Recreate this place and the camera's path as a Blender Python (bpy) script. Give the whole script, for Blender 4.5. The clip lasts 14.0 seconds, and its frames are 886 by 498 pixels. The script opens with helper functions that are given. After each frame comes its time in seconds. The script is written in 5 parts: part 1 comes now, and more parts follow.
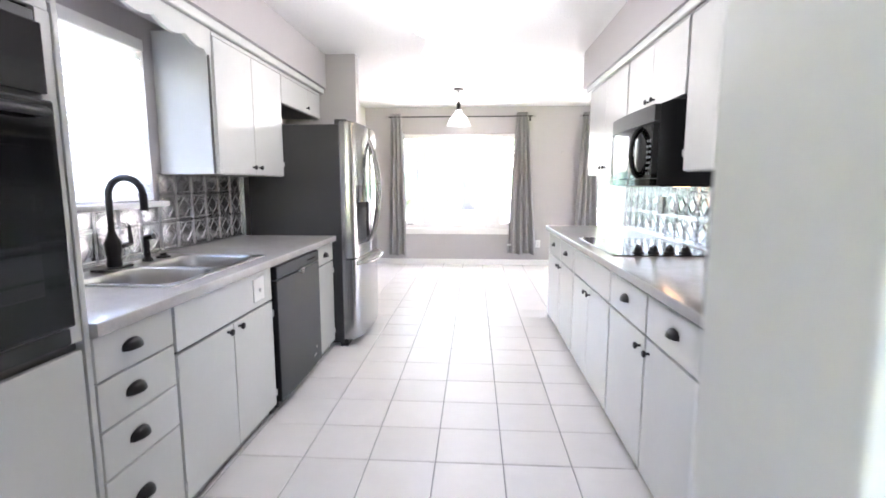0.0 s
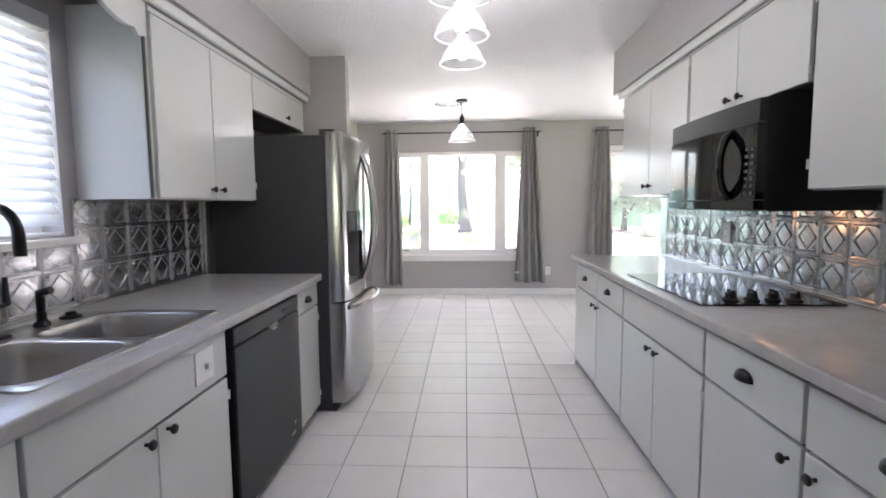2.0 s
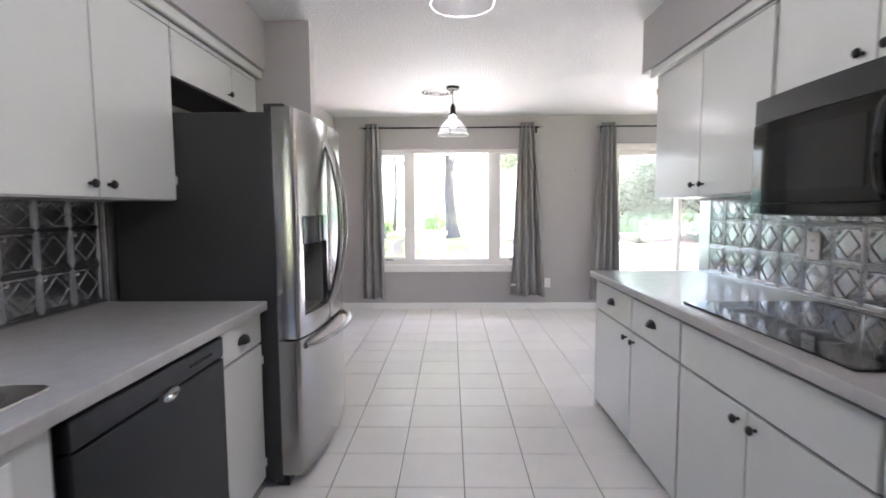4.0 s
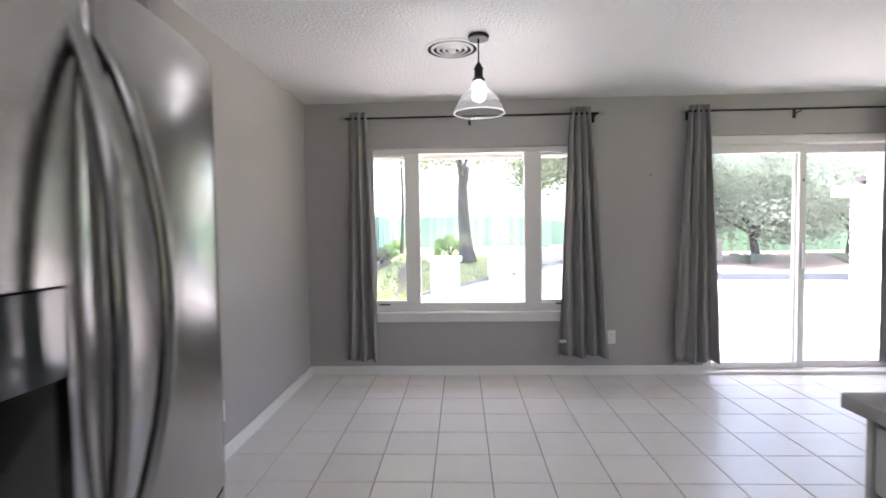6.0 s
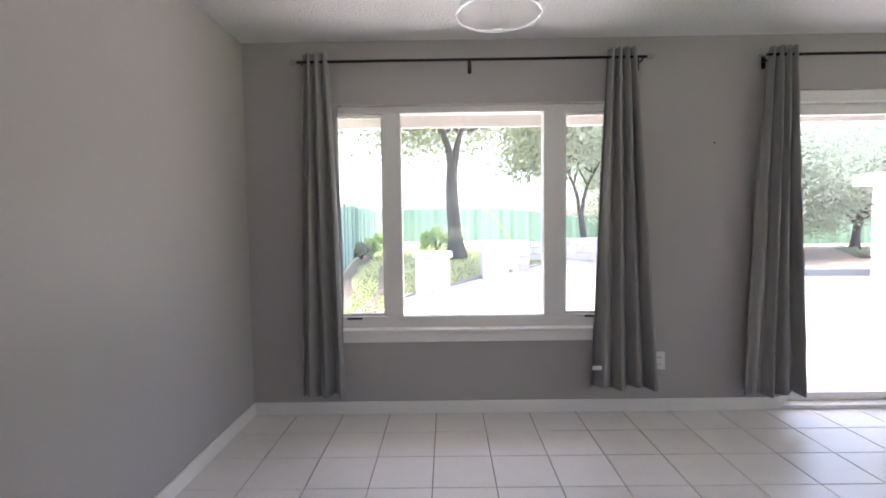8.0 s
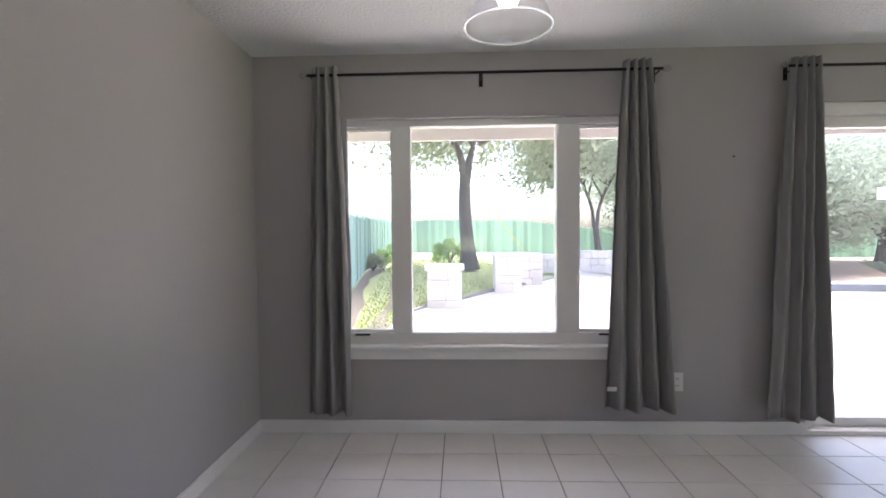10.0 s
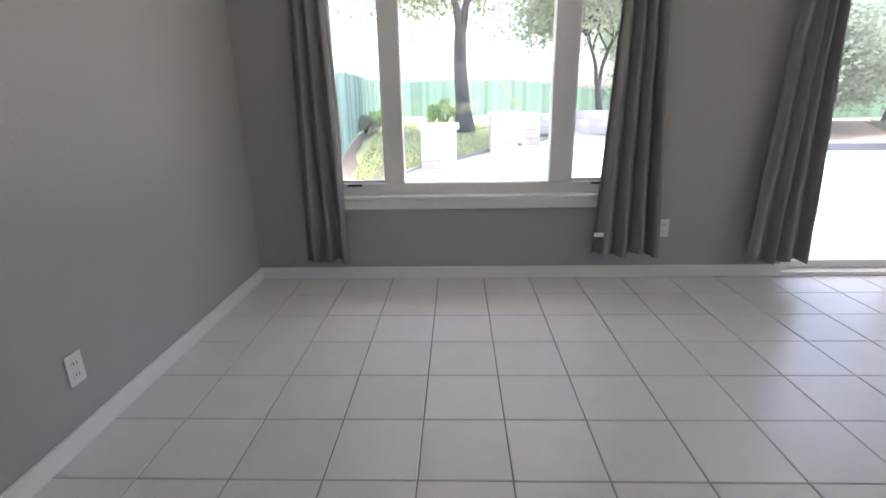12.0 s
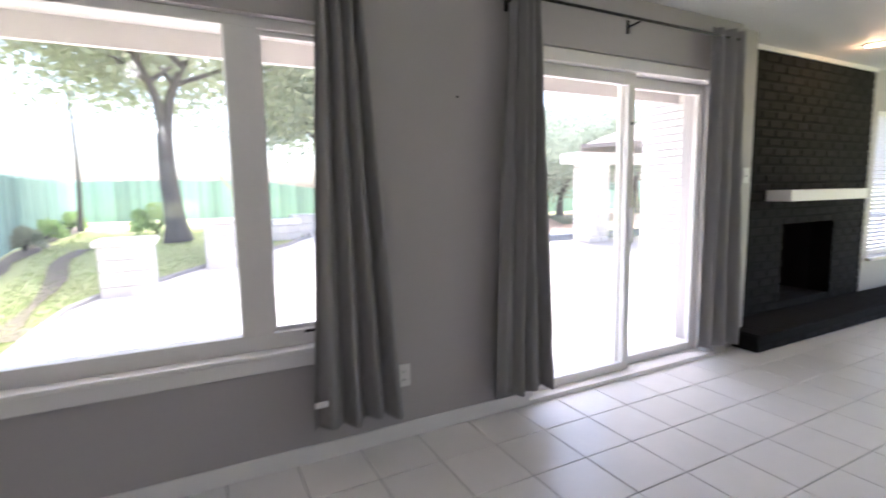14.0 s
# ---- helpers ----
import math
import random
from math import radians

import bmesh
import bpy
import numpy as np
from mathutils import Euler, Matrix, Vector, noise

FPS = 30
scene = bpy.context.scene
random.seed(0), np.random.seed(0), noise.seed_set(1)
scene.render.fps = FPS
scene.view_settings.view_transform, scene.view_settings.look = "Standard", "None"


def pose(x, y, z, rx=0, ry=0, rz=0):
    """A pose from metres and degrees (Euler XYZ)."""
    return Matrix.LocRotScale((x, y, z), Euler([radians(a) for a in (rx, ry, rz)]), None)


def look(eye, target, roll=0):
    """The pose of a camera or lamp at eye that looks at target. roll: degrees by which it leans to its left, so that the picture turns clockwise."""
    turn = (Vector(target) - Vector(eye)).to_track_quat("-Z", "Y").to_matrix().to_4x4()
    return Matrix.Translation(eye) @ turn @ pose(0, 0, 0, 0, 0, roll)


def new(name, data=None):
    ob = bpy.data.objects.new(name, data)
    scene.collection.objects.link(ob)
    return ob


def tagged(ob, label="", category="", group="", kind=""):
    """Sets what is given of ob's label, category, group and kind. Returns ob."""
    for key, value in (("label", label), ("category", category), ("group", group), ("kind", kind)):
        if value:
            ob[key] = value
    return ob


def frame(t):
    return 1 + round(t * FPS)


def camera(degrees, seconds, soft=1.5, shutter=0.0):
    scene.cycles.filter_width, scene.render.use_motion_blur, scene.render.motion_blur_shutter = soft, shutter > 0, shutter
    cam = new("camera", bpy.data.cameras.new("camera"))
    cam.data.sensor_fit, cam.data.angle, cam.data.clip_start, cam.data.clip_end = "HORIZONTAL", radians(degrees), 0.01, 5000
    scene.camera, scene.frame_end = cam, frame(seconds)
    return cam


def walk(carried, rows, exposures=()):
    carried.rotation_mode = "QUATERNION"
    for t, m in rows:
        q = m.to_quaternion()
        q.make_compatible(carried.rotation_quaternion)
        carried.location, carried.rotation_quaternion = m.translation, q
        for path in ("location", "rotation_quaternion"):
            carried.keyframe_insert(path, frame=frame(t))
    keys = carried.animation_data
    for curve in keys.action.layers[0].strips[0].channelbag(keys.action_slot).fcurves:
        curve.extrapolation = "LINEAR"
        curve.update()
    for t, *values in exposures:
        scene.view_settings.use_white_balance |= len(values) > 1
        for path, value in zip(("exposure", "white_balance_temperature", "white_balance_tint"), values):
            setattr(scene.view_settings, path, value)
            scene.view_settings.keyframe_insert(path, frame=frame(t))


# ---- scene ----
cam = camera(85.1, 14.0, soft=1.7, shutter=0.4)
PATH = [
    (0, (0.203, 0.601, 1.27), (0.076, 2.58, 1.005), -0.0),
    (0.5, (0.12, 0.793, 1.282), (-0.014, 2.78, 1.099), -2.0),
    (1, (0.073, 1.012, 1.292), (-0.075, 3.003, 1.19), -1.9),
    (1.5, (0.06, 1.187, 1.297), (-0.114, 3.175, 1.172), -1.2),
    (2, (0.03, 1.324, 1.292), (-0.062, 3.314, 1.111), -0.5),
    (2.5, (-0.012, 1.427, 1.283), (-0.077, 3.415, 1.07), -1.1),
    (3, (-0.048, 1.529, 1.282), (-0.089, 3.516, 1.057), -0.6),
    (3.5, (-0.041, 1.711, 1.275), (-0.067, 3.701, 1.079), -0.5),
    (3.7, (-0.017, 1.849, 1.279), (-0.043, 3.841, 1.101), -0.4),
    (5.8, (-0.128, 3.76, 1.304), (-0.235, 5.753, 1.175), -0.5),
    (6, (-0.113, 3.938, 1.333), (-0.19, 5.935, 1.246), -0.8),
    (6.5, (-0.089, 4.351, 1.274), (-0.165, 6.348, 1.185), -1.3),
    (7, (-0.103, 4.696, 1.292), (-0.273, 6.687, 1.207), -0.3),
    (7.5, (-0.165, 4.956, 1.29), (-0.236, 6.953, 1.208), -0.1),
    (8, (-0.192, 5.081, 1.283), (-0.208, 7.078, 1.171), -0.8),
    (8.5, (-0.19, 5.124, 1.26), (-0.228, 7.118, 1.112), -0.3),
    (8.7, (-0.184, 5.129, 1.276), (-0.233, 7.125, 1.155), -0.5),
    (10.8, (-0.146, 5.153, 1.312), (-0.227, 7.15, 1.247), -0.3),
    (11, (-0.135, 5.147, 1.28), (-0.212, 7.136, 1.083), -0.2),
    (11.5, (-0.132, 5.138, 1.208), (-0.204, 7.077, 0.724), -0.5),
    (12, (-0.14, 5.143, 1.185), (-0.202, 7.051, 0.587), -1.0),
    (12.5, (-0.138, 5.199, 1.183), (-0.111, 7.128, 0.654), -1.7),
    (13, (-0.05, 5.37, 1.213), (0.176, 7.308, 0.776), -1.8),
    (13.5, (0.129, 5.687, 1.289), (0.625, 7.603, 0.995), -0.5),
    (14, (0.304, 6.01, 1.288), (1.208, 7.778, 1.051), -1.0),
]
EXPOSURES = [(t, e, 6100, 17) for t, e in ((0, 4.85), (0.5, 4.58), (1.0, 4.3), (1.5, 4.05), (2.0, 3.9), (2.5, 3.85), (3.5, 3.85), (6.0, 3.02), (7.0, 2.7), (7.5, 2.68), (8.0, 2.78), (8.5, 2.82), (11.0, 2.3), (11.5, 2.45), (12.0, 2.65), (12.5, 2.72), (13.0, 2.92), (13.5, 2.75), (14.0, 2.66))]
walk(cam, [(t, look(eye, target, roll)) for t, eye, target, roll in PATH], EXPOSURES)


# ---- world and light ----
world = bpy.data.worlds.new("sky")
scene.world = world
world.use_nodes = True
wn = world.node_tree.nodes
sky = wn.new("ShaderNodeTexSky")
sky.sky_type = "NISHITA"
sky.sun_disc = False
sky.sun_elevation, sky.sun_rotation = radians(79), radians(24)
sky.dust_density, sky.air_density, sky.ozone_density = 4.0, 1.0, 0.6
wn["Background"].inputs["Strength"].default_value = 0.15
world.node_tree.links.new(sky.outputs["Color"], wn["Background"].inputs["Color"])


def lamp(name, kind, m, energy, color, size=0.1):
    data = bpy.data.lights.new(name, kind)
    data.energy, data.color = energy, color
    if kind == "SUN":
        data.angle = radians(size)
    else:
        data.shadow_soft_size = size
    ob = new(name, data)
    ob.matrix_world = m
    return ob


lamp("sun", "SUN", look((6.7, 12, 34), (4, 6, 0)), 3.0, (1.0, 0.97, 0.93), 15)

# ---- materials ----
def mat(name, color, rough=0.5, metal=0.0, vary=0.06, scale=3.0, bump=0.0, bscale=60.0, fine=0.03, piece=0.0, island=0.0, coat=0.0, stretch=None, spec=0.5):
    m = bpy.data.materials.new(name)
    m.use_nodes = True
    nt = m.node_tree
    n, l = nt.nodes, nt.links
    b = n["Principled BSDF"]
    b.inputs["Roughness"].default_value = rough
    b.inputs["Metallic"].default_value = metal
    b.inputs["Coat Weight"].default_value = coat
    b.inputs["Specular IOR Level"].default_value = spec
    geo = n.new("ShaderNodeNewGeometry")
    mp = n.new("ShaderNodeMapping")
    l.new(geo.outputs["Position"], mp.inputs["Vector"])
    if stretch:
        mp.inputs["Scale"].default_value = stretch
    big = n.new("ShaderNodeTexNoise")
    big.inputs["Scale"].default_value = scale
    big.inputs["Detail"].default_value = 4
    small = n.new("ShaderNodeTexNoise")
    small.inputs["Scale"].default_value = bscale
    small.inputs["Detail"].default_value = 3
    for t in (big, small):
        l.new(mp.outputs["Vector"], t.inputs["Vector"])
    add = n.new("ShaderNodeMath")
    add.operation = "MULTIPLY_ADD"
    l.new(big.outputs["Fac"], add.inputs[0])
    add.inputs[1].default_value = vary * 2
    add.inputs[2].default_value = 1 - vary
    add2 = n.new("ShaderNodeMath")
    add2.operation = "MULTIPLY_ADD"
    l.new(small.outputs["Fac"], add2.inputs[0])
    add2.inputs[1].default_value = fine * 2
    l.new(add.outputs[0], add2.inputs[2])
    last = add2
    for amount, out in ((piece, "o"), (island, "g")):
        if amount:
            src = n.new("ShaderNodeObjectInfo").outputs["Random"] if out == "o" else geo.outputs["Random Per Island"]
            a = n.new("ShaderNodeMath")
            a.operation = "MULTIPLY_ADD"
            l.new(src, a.inputs[0])
            a.inputs[1].default_value = amount * 2
            a.inputs[2].default_value = 1 - amount
            c = n.new("ShaderNodeMath")
            c.operation = "MULTIPLY"
            l.new(a.outputs[0], c.inputs[0])
            l.new(last.outputs[0], c.inputs[1])
            last = c
    mul = n.new("ShaderNodeVectorMath")
    mul.operation = "SCALE"
    mul.inputs[0].default_value = color
    l.new(last.outputs[0], mul.inputs["Scale"])
    l.new(mul.outputs["Vector"], b.inputs["Base Color"])
    if bump:
        bp = n.new("ShaderNodeBump")
        bp.inputs["Strength"].default_value = bump
        bp.inputs["Distance"].default_value = 0.01
        l.new(small.outputs["Fac"], bp.inputs["Height"])
        l.new(bp.outputs["Normal"], b.inputs["Normal"])
    return m


def glow(name, color, strength):
    m = bpy.data.materials.new(name)
    m.use_nodes = True
    b = m.node_tree.nodes["Principled BSDF"]
    b.inputs["Base Color"].default_value = (*color, 1)
    b.inputs["Emission Color"].default_value = (*color, 1)
    b.inputs["Emission Strength"].default_value = strength
    return m


def clear(name, color=(1, 1, 1), rough=0.0, ior=1.45, solid=False, haze=0.0):
    m = bpy.data.materials.new(name)
    m.use_nodes = True
    n, l = m.node_tree.nodes, m.node_tree.links
    if solid:
        b = n["Principled BSDF"]
        b.inputs["Base Color"].default_value = (*color, 1)
        b.inputs["Transmission Weight"].default_value = 1
        b.inputs["Roughness"].default_value = rough
        b.inputs["IOR"].default_value = ior
        return m
    t = n.new("ShaderNodeBsdfTransparent")
    t.inputs["Color"].default_value = (*color, 1)
    g = n.new("ShaderNodeBsdfGlossy")
    g.inputs["Roughness"].default_value = rough
    f = n.new("ShaderNodeLayerWeight")
    p = n.new("ShaderNodeMath")
    p.operation = "POWER"
    p.inputs[1].default_value = 4.0
    q = n.new("ShaderNodeMath")
    q.operation = "MULTIPLY_ADD"
    q.inputs[1].default_value = 0.7
    q.inputs[2].default_value = (ior - 1) ** 2 / (ior + 1) ** 2
    l.new(f.outputs["Facing"], p.inputs[0])
    l.new(p.outputs[0], q.inputs[0])
    x = n.new("ShaderNodeMixShader")
    l.new(q.outputs[0], x.inputs[0])
    l.new(t.outputs[0], x.inputs[1])
    l.new(g.outputs[0], x.inputs[2])
    if haze:
        d = n.new("ShaderNodeBsdfTranslucent")
        y = n.new("ShaderNodeMixShader")
        y.inputs[0].default_value = haze
        l.new(x.outputs[0], y.inputs[1])
        l.new(d.outputs[0], y.inputs[2])
        x = y
    l.new(x.outputs[0], n["Material Output"].inputs["Surface"])
    return m


def cloth(name, color, through_amount, rough=0.9, bump=0.2, bscale=400.0):
    m = mat(name, color, rough, bump=bump, bscale=bscale, spec=0.1)
    n, l = m.node_tree.nodes, m.node_tree.links
    b = n["Principled BSDF"]
    tr = n.new("ShaderNodeBsdfTranslucent")
    l.new(b.inputs["Base Color"].links[0].from_socket, tr.inputs["Color"])
    x = n.new("ShaderNodeMixShader")
    x.inputs[0].default_value = through_amount
    l.new(b.outputs[0], x.inputs[1])
    l.new(tr.outputs[0], x.inputs[2])
    l.new(x.outputs[0], n["Material Output"].inputs["Surface"])
    return m


M_WALL = mat("grey_wall_paint", (0.425, 0.397, 0.393), 0.42, vary=0.03, scale=1.5, bump=0.12, bscale=90, fine=0.015)
M_CEIL = mat("textured_ceiling_paint", (0.80, 0.79, 0.78), 0.6, vary=0.02, bump=1.0, bscale=55, fine=0.03)
M_TRIM = mat("white_trim_paint", (0.82, 0.795, 0.77), 0.4, vary=0.02, bump=0.03)
M_CAB = mat("pale_grey_cabinet_paint", (0.63, 0.63, 0.602), 0.2, vary=0.03, scale=4, bump=0.05, bscale=40, fine=0.015)
# dark colour standing in for the shade inside narrow gaps
M_GAP_SHADE = mat("cabinet_gap_shade", (0.09, 0.085, 0.08), 0.7)
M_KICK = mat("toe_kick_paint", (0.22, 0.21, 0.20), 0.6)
M_CTR = mat("grey_stone_laminate", (0.40, 0.382, 0.37), 0.16, vary=0.14, scale=14, bump=0.02, bscale=150, fine=0.14)
M_TIN = mat("pressed_tin", (0.57, 0.57, 0.575), 0.24, 1.0, vary=0.12, scale=20, bump=0.10, bscale=55, piece=0.10)
M_STEEL = mat("brushed_stainless_steel", (0.38, 0.37, 0.36), 0.16, 1.0, vary=0.04, scale=4, bump=0.05, bscale=40, stretch=(1, 1, 14))
M_SINK = mat("satin_sink_steel", (0.55, 0.53, 0.51), 0.3, 1.0, vary=0.05, bump=0.03, bscale=120)
M_FSIDE = mat("dark_grey_fridge_side", (0.044, 0.042, 0.041), 0.42, vary=0.04, bump=0.05, bscale=200, spec=0.3)
M_BLACK = mat("black_gloss_plastic", (0.005, 0.005, 0.0055), 0.07, vary=0.05, scale=6, spec=0.4)
M_BLACKM = mat("matte_black_plastic", (0.012, 0.012, 0.012), 0.4)
M_DW = mat("dark_slate_appliance", (0.008, 0.0078, 0.008), 0.32, vary=0.06, scale=5, spec=0.25)
M_BGLASS = mat("black_ceramic_glass", (0.008, 0.008, 0.009), 0.05, vary=0.02)
M_BRONZE = mat("dark_bronze_hardware", (0.014, 0.012, 0.0115), 0.3, 0.3, vary=0.1, scale=40)
M_TILE = mat("white_ceramic_floor_tile", (0.80, 0.765, 0.74), 0.3, vary=0.05, scale=5, bump=0.06, bscale=14, fine=0.02, piece=0.03)
M_TILES = mat("white_ceramic_floor_tiles", (0.80, 0.765, 0.74), 0.3, vary=0.05, scale=5, bump=0.06, bscale=14, fine=0.02, island=0.03)
M_GROUT = mat("grey_grout", (0.23, 0.215, 0.205), 0.9, bump=0.2)
M_CURT = cloth("grey_curtain_cloth", (0.33, 0.318, 0.31), 0.16)
M_LINER = cloth("silvery_curtain_lining", (0.5, 0.5, 0.5), 0.3, rough=0.4, bscale=120)
M_ROD = mat("black_curtain_rod", (0.02, 0.018, 0.017), 0.35, 0.6)
M_PLASTIC = mat("white_plastic", (0.78, 0.77, 0.75), 0.35, vary=0.02)
M_BLIND = cloth("white_blind_slat", (0.86, 0.87, 0.90), 0.40, rough=0.5, bump=0.02)
# the pane's haze puts a veil of glare over the view outside
M_GLASS = clear("window_glass_glare_veil", haze=0.028)
M_SHADE = clear("ribbed_clear_lamp_glass", (0.97, 0.97, 0.97), 0.05, 1.6, haze=0.05)
# same glass made milky, to build the rim's highlight into the material
M_RIM = clear("glass_rim_highlight", (0.97, 0.97, 0.97), 0.05, 1.6, haze=0.5)
M_BULB = glow("lit_bulb", (1.0, 0.98, 0.95), 3)
M_BRICKD = mat("dark_painted_brick", (0.014, 0.0125, 0.0125), 0.8, vary=0.15, scale=8, bump=0.3, bscale=50, piece=0.2, spec=0.15)
M_MORTD = mat("dark_painted_mortar", (0.012, 0.011, 0.011), 0.85, bump=0.2, spec=0.15)
M_BRICKW = mat("cream_painted_brick", (0.74, 0.71, 0.68), 0.7, vary=0.06, scale=6, bump=0.3, bscale=40, piece=0.06)
M_MORTW = mat("cream_painted_mortar", (0.48, 0.45, 0.43), 0.9, bump=0.2)
M_SOOT = mat("sooty_firebox", (0.008, 0.007, 0.007), 0.9)
M_CONC = mat("pale_concrete", (0.50, 0.465, 0.43), 0.85, vary=0.10, scale=1.2, bump=0.2, bscale=60)
M_GRASS = mat("lawn_ground", (0.27, 0.29, 0.13), 0.95, vary=0.4, scale=1.3, bump=0.6, bscale=40, fine=0.2)
M_BLADE = mat("grass_blades", (0.33, 0.39, 0.15), 0.8, vary=0.3, scale=2, island=0.3)
M_FENCE = mat("weathered_green_fence", (0.29, 0.45, 0.385), 0.8, vary=0.2, scale=2, bump=0.2, island=0.25, stretch=(1, 1, 0.2))
M_BARK = mat("grey_brown_bark", (0.08, 0.07, 0.066), 0.9, vary=0.3, scale=8, bump=0.8, bscale=26, stretch=(1, 1, 0.25))
M_LEAF = cloth("pale_green_leaves", (0.32, 0.35, 0.24), 0.5, bump=0)
M_LEAF2 = cloth("dusty_green_leaves", (0.30, 0.35, 0.27), 0.5, bump=0)
M_SHRUB = cloth("bright_green_shrub_leaves", (0.26, 0.38, 0.15), 0.5, bump=0)
M_STONE = mat("pale_limestone", (0.66, 0.62, 0.575), 0.85, vary=0.14, scale=5, bump=0.4, bscale=30, piece=0.12)
M_MULCH = mat("pinkish_gravel_bed", (0.38, 0.28, 0.22), 0.95, vary=0.3, scale=9, bump=0.6, bscale=70)
M_ASPH = mat("blue_grey_edging", (0.13, 0.15, 0.18), 0.85, vary=0.1)
M_EAVE = mat("beige_eave_paint", (0.62, 0.585, 0.55), 0.7, vary=0.04)
M_ROOF = mat("weathered_shingles", (0.20, 0.18, 0.17), 0.9, vary=0.2, scale=6, bump=0.4, bscale=30)
M_SOIL = mat("brown_leaf_litter", (0.11, 0.09, 0.07), 0.95, vary=0.45, scale=7, bump=0.8, bscale=45, fine=0.25)
M_YELLOW = mat("yellow_pole_paint", (0.55, 0.45, 0.08), 0.6)

# ---- mesh helpers ----
ORIGIN = {}


def thing(name, at, label, category, group=""):
    ob = new(name)
    ob.location = at
    ORIGIN[ob.name] = Vector(at)
    return tagged(ob, label, category, group)


def link(name, bm, material, parent=None, label="", smooth=False):
    me = bpy.data.meshes.new(name)
    o = ORIGIN[parent.name] if parent else Vector((0, 0, 0))
    if parent:
        bmesh.ops.translate(bm, verts=bm.verts, vec=-o)
    bm.normal_update()
    if smooth:
        for f in bm.faces:
            f.smooth = True
    bm.to_mesh(me)
    bm.free()
    me.materials.append(material)
    if smooth:
        me.set_sharp_from_angle(angle=radians(40))
    ob = new(name, me)
    if parent:
        ob.parent = parent
    ORIGIN[ob.name] = o
    if label:
        ob["label"] = label
    return ob


def part(name, bm, material, parent, label="", smooth=False):
    return link(name, bm, material, parent, label, smooth)


def structure(name, bm, material, label="", category="", smooth=False):
    return tagged(link(name, bm, material, None, label, smooth), label, category, kind="structure")


def box(x0, x1, y0, y1, z0, z1, bevel=0.0, bm=None, seg=2):
    own = bmesh.new()
    r = bmesh.ops.create_cube(own, size=1.0)
    for v in own.verts:
        v.co = Vector(((x0 + x1) / 2 + v.co.x * (x1 - x0), (y0 + y1) / 2 + v.co.y * (y1 - y0), (z0 + z1) / 2 + v.co.z * (z1 - z0)))
    if bevel:
        bmesh.ops.bevel(own, geom=own.edges[:], offset=bevel, segments=seg, profile=0.5, affect="EDGES", clamp_overlap=True)
    if bm is None:
        return own
    return merge(bm, own)


def merge(bm, other):
    me = bpy.data.meshes.new("tmp")
    other.to_mesh(me)
    other.free()
    bm.from_mesh(me)
    bpy.data.meshes.remove(me)
    return bm


def turned(bm, m):
    bmesh.ops.transform(bm, matrix=m, verts=bm.verts)
    return bm


def lathe(profile, at=(0, 0, 0), n=24, caps=True, bm=None):
    """profile: (radius, height) pairs, turned about z."""
    bm = bm or bmesh.new()
    rings = []
    for r, h in profile:
        rings.append([bm.verts.new((at[0] + r * math.cos(2 * math.pi * k / n), at[1] + r * math.sin(2 * math.pi * k / n), at[2] + h)) for k in range(n)])
    for a, b in zip(rings, rings[1:]):
        for k in range(n):
            bm.faces.new((a[k], a[(k + 1) % n], b[(k + 1) % n], b[k]))
    if caps:
        bm.faces.new(rings[0][::-1])
        bm.faces.new(rings[-1])
    return bm


def tube(points, radii, n=10, bm=None):
    bm = bm or bmesh.new()
    pts = [Vector(p) for p in points]
    if not isinstance(radii, (list, tuple)):
        radii = [radii] * len(pts)
    rings, side = [], None
    for i, p in enumerate(pts):
        d = (pts[min(i + 1, len(pts) - 1)] - pts[max(i - 1, 0)]).normalized()
        if side is None:
            side = d.orthogonal().normalized()
        side = (side - d * side.dot(d)).normalized()
        up = d.cross(side)
        rings.append([bm.verts.new(p + radii[i] * (math.cos(2 * math.pi * k / n) * side + math.sin(2 * math.pi * k / n) * up)) for k in range(n)])
    for a, b in zip(rings, rings[1:]):
        for k in range(n):
            bm.faces.new((a[k], a[(k + 1) % n], b[(k + 1) % n], b[k]))
    bm.faces.new(rings[0][::-1])
    bm.faces.new(rings[-1])
    return bm


def wall_with_holes(axis, a0, a1, z0, z1, face, depth, holes):
    """A wall along axis 'x' or 'y' from a0 to a1, between face and depth across, with rectangular holes (a0, a1, z0, z1)."""
    cuts = sorted({a0, a1, *[h[0] for h in holes], *[h[1] for h in holes]})
    bm = bmesh.new()
    lo, hi = min(face, depth), max(face, depth)

    def piece(s0, s1, b0, b1):
        if axis == "x":
            box(s0, s1, lo, hi, b0, b1, bm=bm)
        else:
            box(lo, hi, s0, s1, b0, b1, bm=bm)

    for s0, s1 in zip(cuts, cuts[1:]):
        spans = sorted((h[2], h[3]) for h in holes if h[0] <= s0 and h[1] >= s1)
        b = z0
        for h0, h1 in spans:
            if h0 > b:
                piece(s0, s1, b, h0)
            b = h1
        if b < z1:
            piece(s0, s1, b, z1)
    return bm


# ---- the rooms ----
H = 2.455           # ceiling height
YB = 8.266          # back wall of the dining area
XD = -1.505         # left wall of the dining area
XL, XR = -1.565, 1.57  # kitchen walls
YS = 5.155          # near face of the stub wall
WIN = (-0.985, 0.955, 0.56, 2.055)   # dining window: x0 x1 z0 z1
DOOR = (2.02, 3.77, 0.0, 2.105)    # sliding door
KWIN = (2.05, 3.175, 1.18, 2.03)    # kitchen window: y0 y1 z0 z1
DY0, DY1 = 0.79, 0.91             # wall with the doorway that the walk starts in

